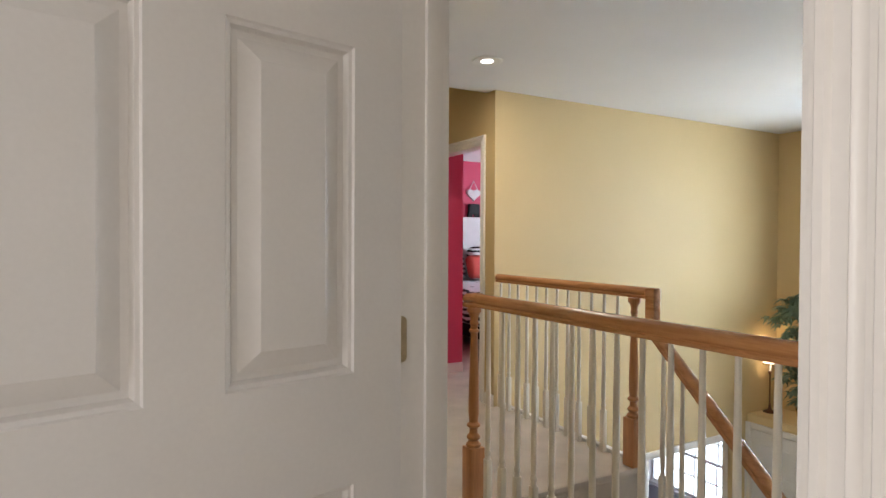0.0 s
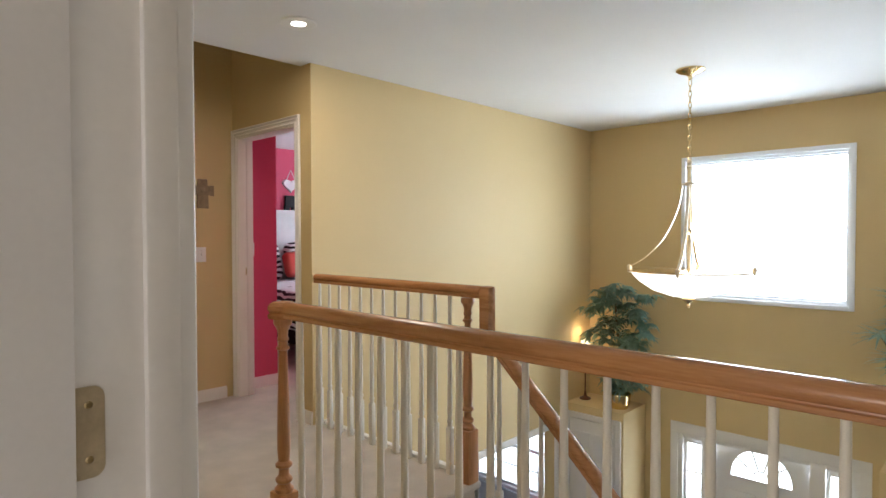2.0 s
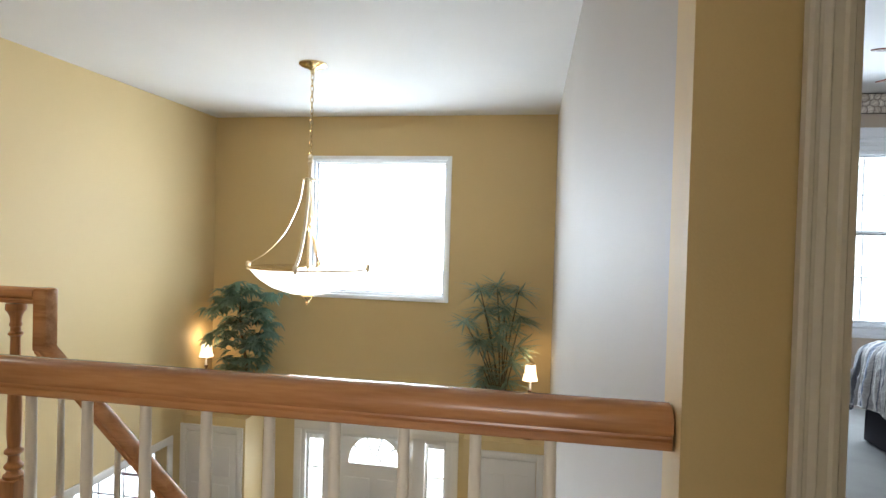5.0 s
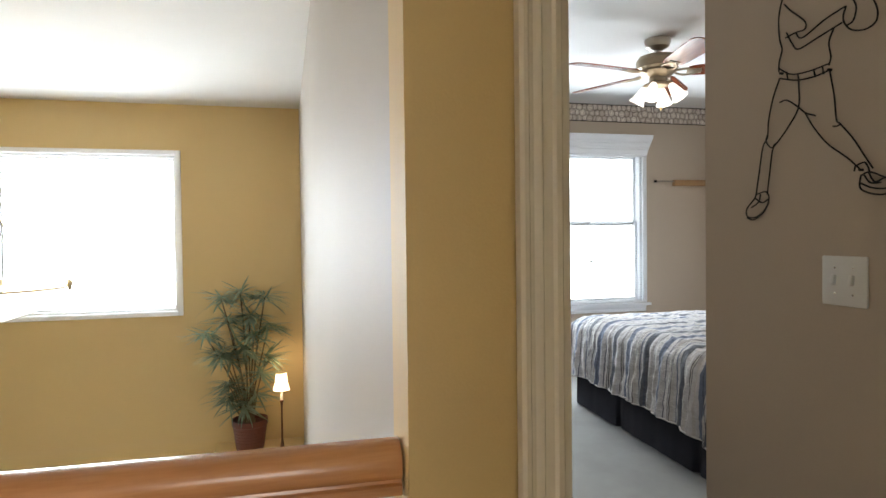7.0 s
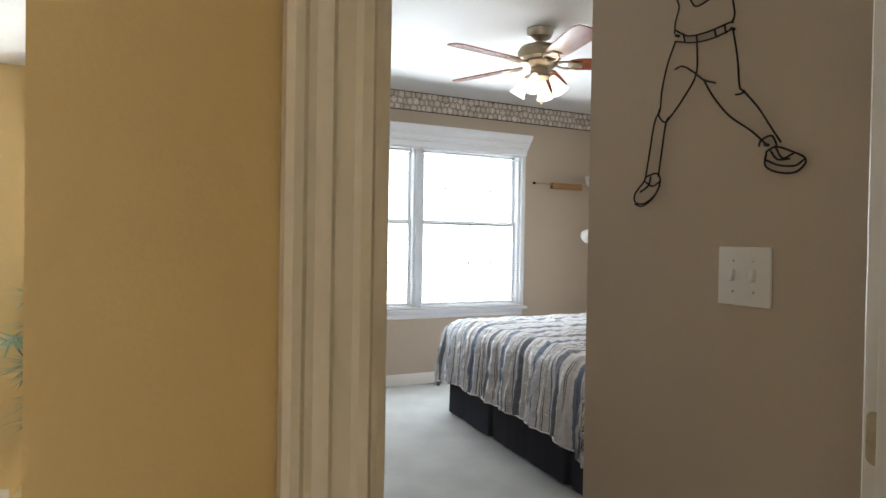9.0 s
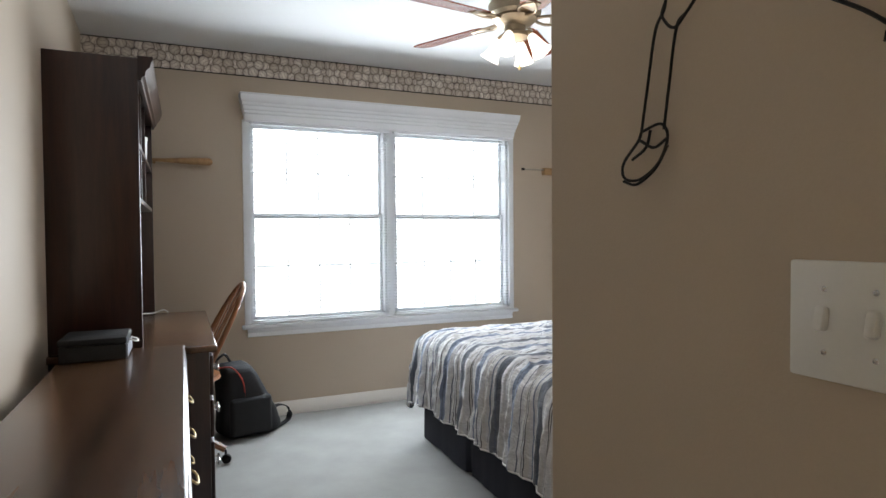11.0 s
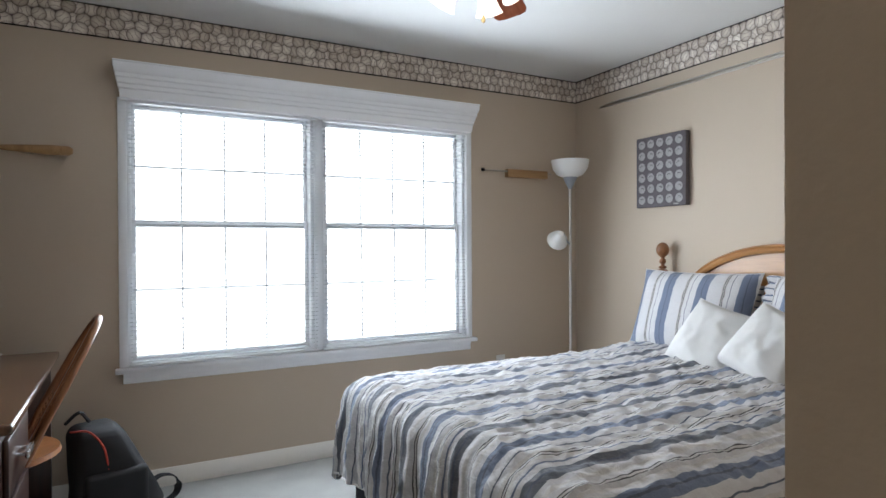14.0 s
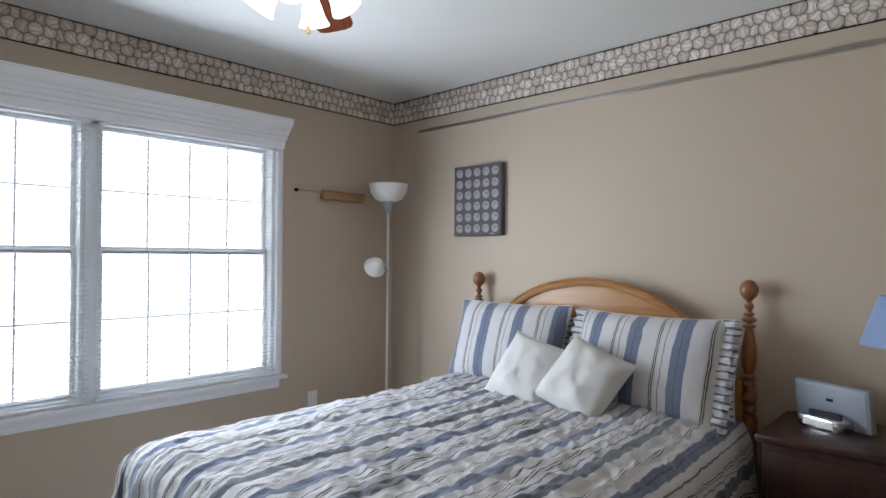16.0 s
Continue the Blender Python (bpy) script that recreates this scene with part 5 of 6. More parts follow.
def comforter(u, v):
    x = (u - 0.5) * CW
    y = v * CL                       # from the pillows to the foot
    flat_l = 1.815
    wr = 0.4 * noise.noise((x * 9, y * 2.2, 0.3)) + 0.5 * (1 - 2.4 * abs(noise.noise((x * 7 + y * 2, y * 9 - x * 3, 1.7)))) + 0.6 * noise.noise((x * 4, y * 7, 5.1)) + 0.45 * (1 - 2.4 * abs(noise.noise((x * 19 - y * 4, y * 15 + x * 5, 2.1)))) + 0.14 * (1 - 2.6 * abs(noise.noise((x * 34 + y * 6, y * 13 - x * 4, 6.3)))) + 0.2 * noise.noise((x * 45, y * 40, 4))
    sx = abs(x) - TOPW / 2 + 0.06
    sy = y - flat_l + 0.06
    ox, zx = fold(sx, 0, RAD)
    oy, zy = fold(sy, 0, RAD)
    px = math.copysign((TOPW / 2 - 0.06) + ox, x) if sx > 0 else x
    py = -3.52 + ((flat_l - 0.06) + oy if sy > 0 else y)
    drop = min(zx, zy) if (sx <= 0 or sy <= 0) else -max(-zx, -zy) - 0.15 * min(-zx, -zy)
    if sx > 0 and sy > 0:
        px = math.copysign((TOPW / 2 - 0.06) + ox * 0.86, x)
        py = -3.52 + (flat_l - 0.06) + oy * 0.86
    puff = 0.030 * math.sin(math.pi * min(1, max(0, (TOPW / 2 - abs(x)) / 0.35)) / 2) if sx < 0 else 0
    pucker = 0.006 * math.sin(x * 70 + 3 * noise.noise((x, y * 3, 0))) * (1 - min(1, max(0, y - 0.1) / 1.2))
    hang = min(1, max(0, -drop) / 0.25)
    z = 0.688 + drop + 0.015 * wr * (1 - hang) + puff + pucker + 0.03 * max(0, 1 - y / 0.5)
    if hang > 0:
        ripple = (0.014 * math.sin(x * 26 + 2 * noise.noise((x * 3, 0, 0))) + 0.010 * wr + 0.008 * math.sin(x * 95 + 5 * noise.noise((x * 4, y * 2.5, 1)))) * hang
        if sy > 0 and zy <= zx:
            py += ripple
        if sx > 0 and zx < zy:
            px += math.copysign(0.014 * math.sin(y * 24 + x) + 0.010 * wr + 0.007 * math.sin(y * 90 + 5 * noise.noise((x * 3, y * 4, 1))), x) * hang
    return Vector((XC + px, py, max(z, 0.2)))


bm = cloth_grid(260, 260, comforter, lambda u, v: (u * CW, v * CL))
o = thing("comforter", "crinkled blue, slate, sand and white striped comforter on the bed", "comforter")
c = part("cover", bm, DUVET, o)
sm = c.modifiers.new("thick", "SOLIDIFY")
sm.thickness, sm.offset = 0.018, -1
edge = [comforter(0, 1 - k / 60) for k in range(61)][::-1] + [comforter(k / 60, 1) for k in range(61)] + [comforter(1, 1 - k / 60) for k in range(61)]
part("hem", tube(B(), [p for k, p in enumerate(edge) if k == 0 or (p - edge[k - 1]).length > 0.004], 0.004, 6), LINEN, o, "rolled cotton hem")


def cushion(name, w, h, d, m, material, label, frill=0.0, seed=0):
    """A stuffed cushion standing in local xz, with a seam and pulled corners."""
    c = thing(name, label, "pillow", m)
    bm = B()
    uv = bm.loops.layers.uv.new("uv")
    n = 26
    faces = []
    for side in (-1, 1):
        g = []
        for i in range(n + 1):
            row = []
            for j in range(n + 1):
                a, b = 2 * i / n - 1, 2 * j / n - 1
                bulge = max(0, (1 - abs(a) ** 2.6) * (1 - abs(b) ** 2.6)) ** 0.55
                pinch = 1 - 0.06 * (1 - a * a) * (abs(b) ** 3) - 0.0
                pin2 = 1 - 0.06 * (1 - b * b) * (abs(a) ** 3)
                wr = noise.noise((a * 2.2 + seed, b * 2.2, side)) * 0.014 + noise.noise((a * 6 + b * 3 + seed, b * 5 - a * 2, side)) * 0.007 + 0.006 * (0.3 - abs(noise.noise((a * 4 - b * 5 + seed, a * 2 + b, side + 4.0))))
                row.append(bm.verts.new((a * w / 2 * pin2, side * (d / 2 * bulge + wr * bulge), b * h / 2 * pinch)))
            g.append(row)
        for i in range(n):
            for j in range(n):
                f = bm.faces.new((g[i][j], g[i + 1][j], g[i + 1][j + 1], g[i][j + 1]))
                for lp in f.loops:
                    lp[uv].uv = (lp.vert.co.x + w / 2 + seed * 0.1, lp.vert.co.z)
    bmesh.ops.remove_doubles(bm, verts=bm.verts, dist=0.0004)
    part("cover", bm, material, c)
    ring = []
    for k in range(4 * n):
        q, r = divmod(k, n)
        f = 2 * r / n - 1
        a, b = ((f, -1), (1, f), (-f, 1), (-1, -f))[q]
        ring.append((a * w / 2 * (1 - 0.06 * (1 - b * b) * abs(a) ** 3), 0, b * h / 2 * (1 - 0.06 * (1 - a * a) * abs(b) ** 3)))
    part("seam", tube(B(), ring + ring[:1], 0.0028, 6), LINEN, c)
    if frill:
        for s in (-1, 1):
            for q in (0, 1):
                def fr(u, v, s=s, q=q):
                    wob = 0.012 * math.sin(v * 60 + q) * u
                    return Vector((s * (w / 2 - 0.03 + frill * u * (1 - 0.25 * q)), 0.012 * (q - 0.5) + wob, (v - 0.5) * h * (1 + 0.02 * u)))
                part("frill", cloth_grid(5, 60, fr, lambda u, v: (u * frill, v * h)), FRILL, c)
    return c


def leant(x, y, z, turn, lean, spin=0):
    return pose(x, y, z, 0, 0, turn) @ pose(0, 0, 0, lean) @ pose(0, 0, 0, 0, spin)


cushion("pillow_sham", 0.70, 0.46, 0.17, leant(4.59, -3.45, 0.91, 3, 20), SHAM, "blue and white striped pillow sham leaning on the headboard", 0.0, 0)
cushion("pillow_sham", 0.70, 0.47, 0.18, leant(3.83, -3.42, 0.90, -3, 22), SHAM, "blue and white striped pillow sham with frilled ends", 0.07, 1)
cushion("pillow", 0.66, 0.42, 0.14, leant(4.58, -3.52, 0.86, 0, 12), FRILL, "small-striped pillow behind the sham", 0.0, 2)
cushion("pillow", 0.70, 0.42, 0.14, leant(3.80, -3.51, 0.86, 0, 12), FRILL, "small-striped pillow behind the sham", 0.0, 3)
cushion("throw_pillow", 0.335, 0.345, 0.15, leant(4.29, -3.22, 0.83, 8, 34, -15), LINEN, "plain white square throw pillow", 0, 4)
cushion("throw_pillow", 0.335, 0.335, 0.15, leant(3.99, -3.20, 0.84, 4, 36, -21), LINEN, "plain white square throw pillow", 0, 5)

# nightstand with dock and lamp
t = thing("nightstand", "dark cherry nightstand beside the bed", "nightstand", pose(3.05, -3.46, 0))
part("top", solid(B(), (-0.27, -0.23, 0.715), (0.27, 0.23, 0.745), 0.01), DARKW, t)
part("body", solid(B(), (-0.25, -0.22, FZ + 0.06), (0.25, 0.205, 0.715), 0.004), DARKW, t)
for z in (0.15, 0.44):
    d = part("drawer", solid(B(), (-0.23, 0.205, z), (0.23, 0.222, z + 0.25), 0.006), DARKW, t)
    part("knob", lathe(B(), [(0.006, 0), (0.006, 0.012), (0.014, 0.018), (0.012, 0.026), (0, 0.028)], 12, pose(0, 0.222, z + 0.125, -90)), BRASS, d)
for x in (-0.22, 0.22):
    for y in (-0.19, 0.17):
        part("leg", solid(B(), (x - 0.025, y - 0.025, FZ), (x + 0.025, y + 0.025, FZ + 0.062), 0.004), DARKW, t)
t = thing("speaker_dock", "silver speaker dock with a small player cradle", "speaker dock", pose(3.13, -3.52, 0.745, 0, 0, 157))
part("case", solid(B(), (-0.138, 0, 0.004), (0.138, 0.032, 0.160), 0.006, pose(0, 0, 0, 8)), GREYP, t)
part("grille", solid(B(), (-0.129, -0.004, 0.014), (0.129, 0.001, 0.150), 0.003, pose(0, 0, 0, 8)), GREYP, t)
part("logo_plate", solid(B(), (-0.013, -0.006, 0.098), (0.013, -0.003, 0.110), 0.002, pose(0, 0, 0, 8)), BLACK, t)
part("cradle", solid(B(), (-0.08, -0.085, 0), (0.08, 0.005, 0.045), 0.01), CHROME, t)
part("player", solid(B(), (-0.06, -0.05, 0.04), (0.06, -0.035, 0.062), 0.004), BLACK, t)
part("display", solid(B(), (-0.055, -0.089, 0.012), (0.055, -0.084, 0.036), 0.001), PLASTIC, t)
t = thing("bedside_lamp", "bedside lamp with a blue cloth shade", "table lamp", pose(2.90, -3.47, 0.745))
part("base", lathe(B(), [(0.06, 0), (0.062, 0.012), (0.03, 0.03), (0.045, 0.09), (0.05, 0.14), (0.03, 0.2), (0.012, 0.24), (0.010, 0.36)], 20), BRASS, t)
part("shade", lathe(B(), [(0.14, 0.33), (0.085, 0.50), (0.081, 0.50), (0.136, 0.33)], 28), BLUECL, t)

# floor lamp in the corner
t = thing("floor_lamp", "grey torchiere floor lamp with white glass bowl and reading arm", "floor lamp", pose(5.53, -3.44, 0))
part("base", lathe(B(), [(0.13, FZ), (0.13, FZ + 0.012), (0.09, FZ + 0.024), (0.02, FZ + 0.04), (0.012, FZ + 0.05)], 28), GREYP, t)
part("pole", lathe(B(), [(0.009, 0.09), (0.009, 1.25), (0.012, 1.26), (0.012, 1.29), (0.009, 1.30), (0.009, 1.66)], 14), SATIN, t)
part("socket", lathe(B(), [(0.010, 1.64), (0.02, 1.66), (0.045, 1.71), (0.05, 1.725), (0.0, 1.73)], 20), GREYP, t)
part("bowl", lathe(B(), [(0.04, 1.715), (0.085, 1.735), (0.115, 1.775), (0.125, 1.83), (0.12, 1.83), (0.11, 1.78), (0.08, 1.742), (0.0, 1.722)], 32), FROST, t)
bm = B()
tube(bm, smooth_path([(0, 0, 1.27), (-0.02, 0.05, 1.30), (-0.04, 0.09, 1.34)], 5), 0.006, 8)
arm = part("reading_arm", bm, GREYP, t)
bm = lathe(B(), [(0.018, 0.0), (0.03, 0.01), (0.055, 0.05), (0.07, 0.09), (0.066, 0.09), (0.05, 0.05), (0.0, 0.015)], 24, pose(-0.035, 0.105, 1.34, 118, 0, 70))
part("reading_shade", bm, FROST, arm, "white glass reading shade")
part("bulb", lathe(B(), [(0.0, 0.09), (0.02, 0.08), (0.025, 0.06), (0.015, 0.03), (0, 0.03)], 14, pose(-0.035, 0.105, 1.34, 118, 0, 70)), PLASTIC, arm)

# canvas of thirty balls
t = thing("canvas_picture", "square charcoal canvas printed with rows of white baseballs", "picture", pose(4.978, YH, 1.712, 90, 0, 180))
part("canvas", solid(B(), (-0.185, -0.215, 0), (0.185, 0.215, 0.038), 0.004), CANVAS, t)
me = None
for i in range(5):
    for j in range(6):
        if me is None:
            me = finish(lathe(B(), [(0.0262, 0.0), (0.026, 0.0012), (0.0, 0.0016)], 18), "printed_ball", BALLW)
            seam = finish(tube(B(), [(0.015 * math.cos(a), 0.017 * math.sin(a) , 0.0012) for a in [math.pi * (0.25 + 0.5 * k / 6) for k in range(7)]], 0.0022, 4), "seam", CANVAS)
        x, y = -0.139 + 0.0695 * i, -0.170 + 0.068 * j
        o = new("printed_ball", me)
        o.parent, o.location = t, (x, y, 0.0382)
        s2 = new("seam", seam)
        s2.parent, s2.location, s2.rotation_euler = o, (0, -0.008, 0), (0, 0, 0.6 * math.sin(3 * i + 5 * j))
part("caption", solid(B(), (0.10, -0.208, 0.038), (0.135, -0.200, 0.039)), BALLW, t)

# bats on the front wall
t = thing("mini_bat", "small wooden bat mounted level on the tan wall", "baseball bat", pose(FB - 0.035, -0.22, 1.722, 90, 0, 0))
part("bat", lathe(B(), [(0.0, 0), (0.016, 0.002), (0.016, 0.010), (0.010, 0.02), (0.011, 0.12), (0.018, 0.22), (0.023, 0.30), (0.022, 0.385), (0.012, 0.40), (0, 0.402)], 16), BATW, t)
part("peg", tube(B(), [(0.0, -0.015, 0.36), (0.036, -0.012, 0.36)], 0.008, 8), BATW, t)
part("peg", tube(B(), [(0.0, -0.015, 0.07), (0.036, -0.012, 0.07)], 0.008, 8), BATW, t)
t = thing("mini_bat_rack", "thin iron rod through a tan wooden block on the wall", "wall rack", pose(FB, -2.89, 1.76))
part("rod", tube(B(), [(-0.03, 0, 0.004), (-0.03, -0.56, 0.0)], 0.006, 8), PEWTER, t)
part("tip", lathe(B(), [(0, 0), (0.010, 0.004), (0.011, 0.02), (0.004, 0.03)], 10, pose(-0.03, 0.012, 0.004, 90)), IRON, t)
part("block", solid(B(), (-0.045, -0.52, -0.036), (0, -0.19, 0.018), 0.006), BATW, t)

t = thing("wall_outlet", "white wall outlet plate low on the tan wall", "outlet", pose(FB, -3.04, 0.48, 90, 0, -90))
part("cover_plate", solid(B(), (-0.035, -0.057, 0), (0.035, 0.057, 0.005), 0.003), PLASTIC, t)
for s in (-0.02, 0.02):
    part("socket", solid(B(), (-0.013, s - 0.012, 0.004), (0.013, s + 0.012, 0.0065), 0.004), FRAMEW, t)

# wire sculpture on the entry wall, plain bent-wire outline
SY = -0.984


def wire(bm, *spots):
    """One bent wire lying flat along the wall, through (x, z) spots."""
    tube(bm, [(p.x, SY, p.y) for p in smooth_path([(a, b, 0) for a, b in spots], 6)], 0.0020, 6)


bm = B()
# shirt
wire(bm, *[(2.243, 1.896), (2.256, 1.866), (2.265, 1.827), (2.262, 1.776), (2.254, 1.748), (2.263, 1.719), (2.265, 1.694)])
wire(bm, *[(2.247, 1.858), (2.226, 1.834), (2.205, 1.815), (2.183, 1.791), (2.185, 1.775), (2.212, 1.776), (2.243, 1.773)])
wire(bm, *[(2.240, 1.785), (2.222, 1.752), (2.203, 1.733), (2.151, 1.742), (2.083, 1.755)])
wire(bm, *[(2.212, 1.776), (2.192, 1.757), (2.128, 1.778), (2.076, 1.788)])
wire(bm, *[(2.104, 1.750), (2.117, 1.722), (2.112, 1.688), (2.117, 1.669)])
wire(bm, *[(2.073, 1.789), (2.080, 1.761), (2.062, 1.733), (2.028, 1.721), (2.002, 1.729), (1.999, 1.755), (2.015, 1.786), (2.048, 1.802)])
wire(bm, *[(2.073, 1.744), (2.055, 1.750), (2.048, 1.777), (2.058, 1.801)])
# belt
wire(bm, *[(2.265, 1.703), (2.226, 1.678), (2.175, 1.671), (2.117, 1.673)])
wire(bm, *[(2.262, 1.677), (2.209, 1.659), (2.159, 1.654), (2.115, 1.658)])
wire(bm, *[(2.240, 1.688), (2.236, 1.668)])
wire(bm, *[(2.205, 1.672), (2.202, 1.657)])
wire(bm, *[(2.159, 1.670), (2.154, 1.652)])
wire(bm, *[(2.135, 1.672), (2.131, 1.653)])
# trousers
wire(bm, *[(2.262, 1.677), (2.284, 1.631), (2.299, 1.576), (2.303, 1.535), (2.319, 1.510), (2.333, 1.440), (2.343, 1.388)])
wire(bm, *[(2.203, 1.658), (2.203, 1.592), (2.235, 1.549), (2.266, 1.519), (2.284, 1.504), (2.296, 1.436), (2.304, 1.385)])
wire(bm, *[(2.303, 1.540), (2.307, 1.524), (2.288, 1.505), (2.266, 1.519)])
wire(bm, *[(2.262, 1.616), (2.240, 1.617), (2.209, 1.596), (2.183, 1.574), (2.154, 1.561)])
wire(bm, *[(2.115, 1.657), (2.103, 1.596), (2.097, 1.541), (2.086, 1.528), (2.055, 1.491), (2.028, 1.450), (2.008, 1.420)])
wire(bm, *[(2.106, 1.527), (2.096, 1.526), (2.086, 1.528)])
wire(bm, *[(2.183, 1.574), (2.159, 1.535), (2.120, 1.489), (2.069, 1.450), (2.038, 1.421)])
# shoe
wire(bm, *[(2.343, 1.388), (2.309, 1.393), (2.298, 1.374), (2.313, 1.345), (2.346, 1.327), (2.375, 1.331), (2.377, 1.351), (2.350, 1.376), (2.343, 1.388)])
wire(bm, *[(2.345, 1.377), (2.321, 1.365), (2.298, 1.374)])
wire(bm, *[(2.327, 1.388), (2.335, 1.367), (2.360, 1.354)])
wire(bm, *[(2.298, 1.365), (2.319, 1.338), (2.352, 1.321), (2.377, 1.327)])
# far shoe
wire(bm, *[(2.052, 1.418), (2.048, 1.429), (2.028, 1.435), (2.019, 1.424), (2.016, 1.413)])
wire(bm, *[(2.036, 1.407), (2.038, 1.381), (2.014, 1.367), (1.981, 1.363), (1.962, 1.376), (1.964, 1.388), (1.985, 1.400), (2.016, 1.413), (2.036, 1.407)])
wire(bm, *[(2.037, 1.391), (2.011, 1.379), (1.980, 1.375), (1.963, 1.384)])
wire(bm, *[(2.018, 1.412), (2.004, 1.391), (1.983, 1.397)])
wire(bm, *[(2.028, 1.407), (2.014, 1.390), (1.990, 1.388)])
for x, z in ((2.262, 1.69), (2.12, 1.66), (2.04, 1.42)):
    tube(bm, [(x, SY, z), (x, -0.994, z)], 0.003, 6)
whole("wire_sculpture", bm, IRON, "black bent-wire outline sculpture on the tan wall", "wall sculpture")

# ceiling fan
FANM = mat("antique_brass_motor", (0.42, 0.34, 0.24), 0.38, 0.85, 0.1, 20)
FX, FY = 4.135, -1.865
t = thing("ceiling_fan", "brass ceiling fan with cherry blades and lit tulip shades", "ceiling fan", pose(FX, FY, 0))
part("canopy", lathe(B(), [(0.075, 2.44), (0.075, 2.42), (0.065, 2.395), (0.04, 2.38), (0.018, 2.375), (0.018, 2.355)], 24), PEWTER, t)
part("motor", lathe(B(), [(0.018, 2.36), (0.06, 2.352), (0.11, 2.335), (0.125, 2.31), (0.12, 2.27), (0.10, 2.255), (0.105, 2.245), (0.08, 2.225), (0.05, 2.215), (0.05, 2.19), (0.062, 2.18), (0.062, 2.165), (0.02, 2.155), (0, 2.15)], 28), FANM, t)
bm = B()
prof = [(0.17, 0.045), (0.21, 0.058), (0.40, 0.066), (0.55, 0.070), (0.585, 0.060), (0.598, 0.035)]
top = [(x, w) for x, w in prof] + [(x, -w) for x, w in reversed(prof)]
va, vb = [bm.verts.new((x, y, 0.003)) for x, y in top], [bm.verts.new((x, y, -0.003)) for x, y in top]
bm.faces.new(va)
bm.faces.new(list(reversed(vb)))
for k in range(len(top)):
    bm.faces.new((va[k], va[(k + 1) % len(top)], vb[(k + 1) % len(top)], vb[k]))
BL = finish(bm, "blade", CHERRYB, False)
bm = B()
for s in (-1, 1):
    tube(bm, smooth_path([(0.09, s * 0.012, 0.0), (0.14, s * 0.035, -0.006), (0.19, s * 0.03, -0.006), (0.24, 0.0, -0.006)], 5), 0.007, 6)
solid(bm, (0.16, -0.03, -0.008), (0.24, 0.03, -0.003), 0.002)
IR = finish(bm, "blade_iron", FANM)
for k in range(5):
    a = 26 + 72 * k
    o = new("blade", BL)
    o.parent = t
    o.matrix_basis = pose(0, 0, 2.245, 0, 0, a) @ pose(0, 0, 0, -12)
    i = new("blade_iron", IR)
    i.parent = o
SH = lathe(B(), [(0.018, 0.0), (0.024, -0.012), (0.034, -0.05), (0.043, -0.085), (0.056, -0.11), (0.053, -0.11), (0.040, -0.085), (0.030, -0.05), (0.016, -0.015)], 20)
bmesh.ops.scale(SH, vec=(0.86, 0.86, 0.92), verts=SH.verts)
SHM = finish(SH, "tulip_shade", GLASSG)
for k in range(4):
    a = 40 + 90 * k
    m = pose(0, 0, 2.165, 0, 0, a) @ pose(0.075, 0, 0, 0, -32, 0)
    bm = B()
    tube(bm, smooth_path([(0.03, 0, 2.17), (0.06, 0, 2.185), (0.085, 0, 2.17)], 4), 0.008, 8)
    arm = part("lamp_arm", bm, FANM, t)
    arm.rotation_euler = (0, 0, radians(a))
    o = new("tulip_shade", SHM)
    o.parent = t
    o.matrix_basis = m
bm = B()
tube(bm, [(0.06, -0.06, 2.16), (0.06, -0.06, 2.06)], 0.0018, 5)
lathe(bm, [(0, 2.035), (0.007, 2.04), (0.008, 2.05), (0.003, 2.062)], 10, Matrix.Translation((0.06, -0.06, 0)))
part("pull_chain", bm, BRASS, t)
bulb("fan_bulbs", (FX, FY, 2.06), 0.6, (1, 0.86, 0.66), 0.09)

# dresser, desk with hutch
t = thing("dresser", "dark walnut dresser with a grained top and brass pulls", "dresser")
DY = -0.448
part("top", solid(B(), (2.72, DY + 0.008, 0.796), (4.36, -0.03, 0.82), 0.010, seg=4), DARKTOP, t)
part("edge_moulding", solid(B(), (2.722, DY + 0.002, 0.772), (4.355, -0.032, 0.795), 0.010, seg=4), DARKTOP, t)
part("body", solid(B(), (2.74, DY + 0.025, 0.06), (4.345, -0.035, 0.772), 0.004), DARKW, t)
part("plinth", solid(B(), (2.75, DY + 0.04, FZ - 0.01), (4.32, -0.04, 0.06), 0.004), DARKW, t)


def pull(parent, x, y, z):
    """A bail pull with its back plate, facing -y."""
    p = part("pull", solid(B(), (x - 0.045, y - 0.003, z - 0.014), (x + 0.045, y, z + 0.014), 0.003), BRASS, parent)
    bm = B()
    tube(bm, smooth_path([(x - 0.035, y - 0.003, z), (x - 0.032, y - 0.022, z - 0.018), (x, y - 0.026, z - 0.026), (x + 0.032, y - 0.022, z - 0.018), (x + 0.035, y - 0.003, z)], 5), 0.0035, 6)
    part("bail", bm, BRASS, p)


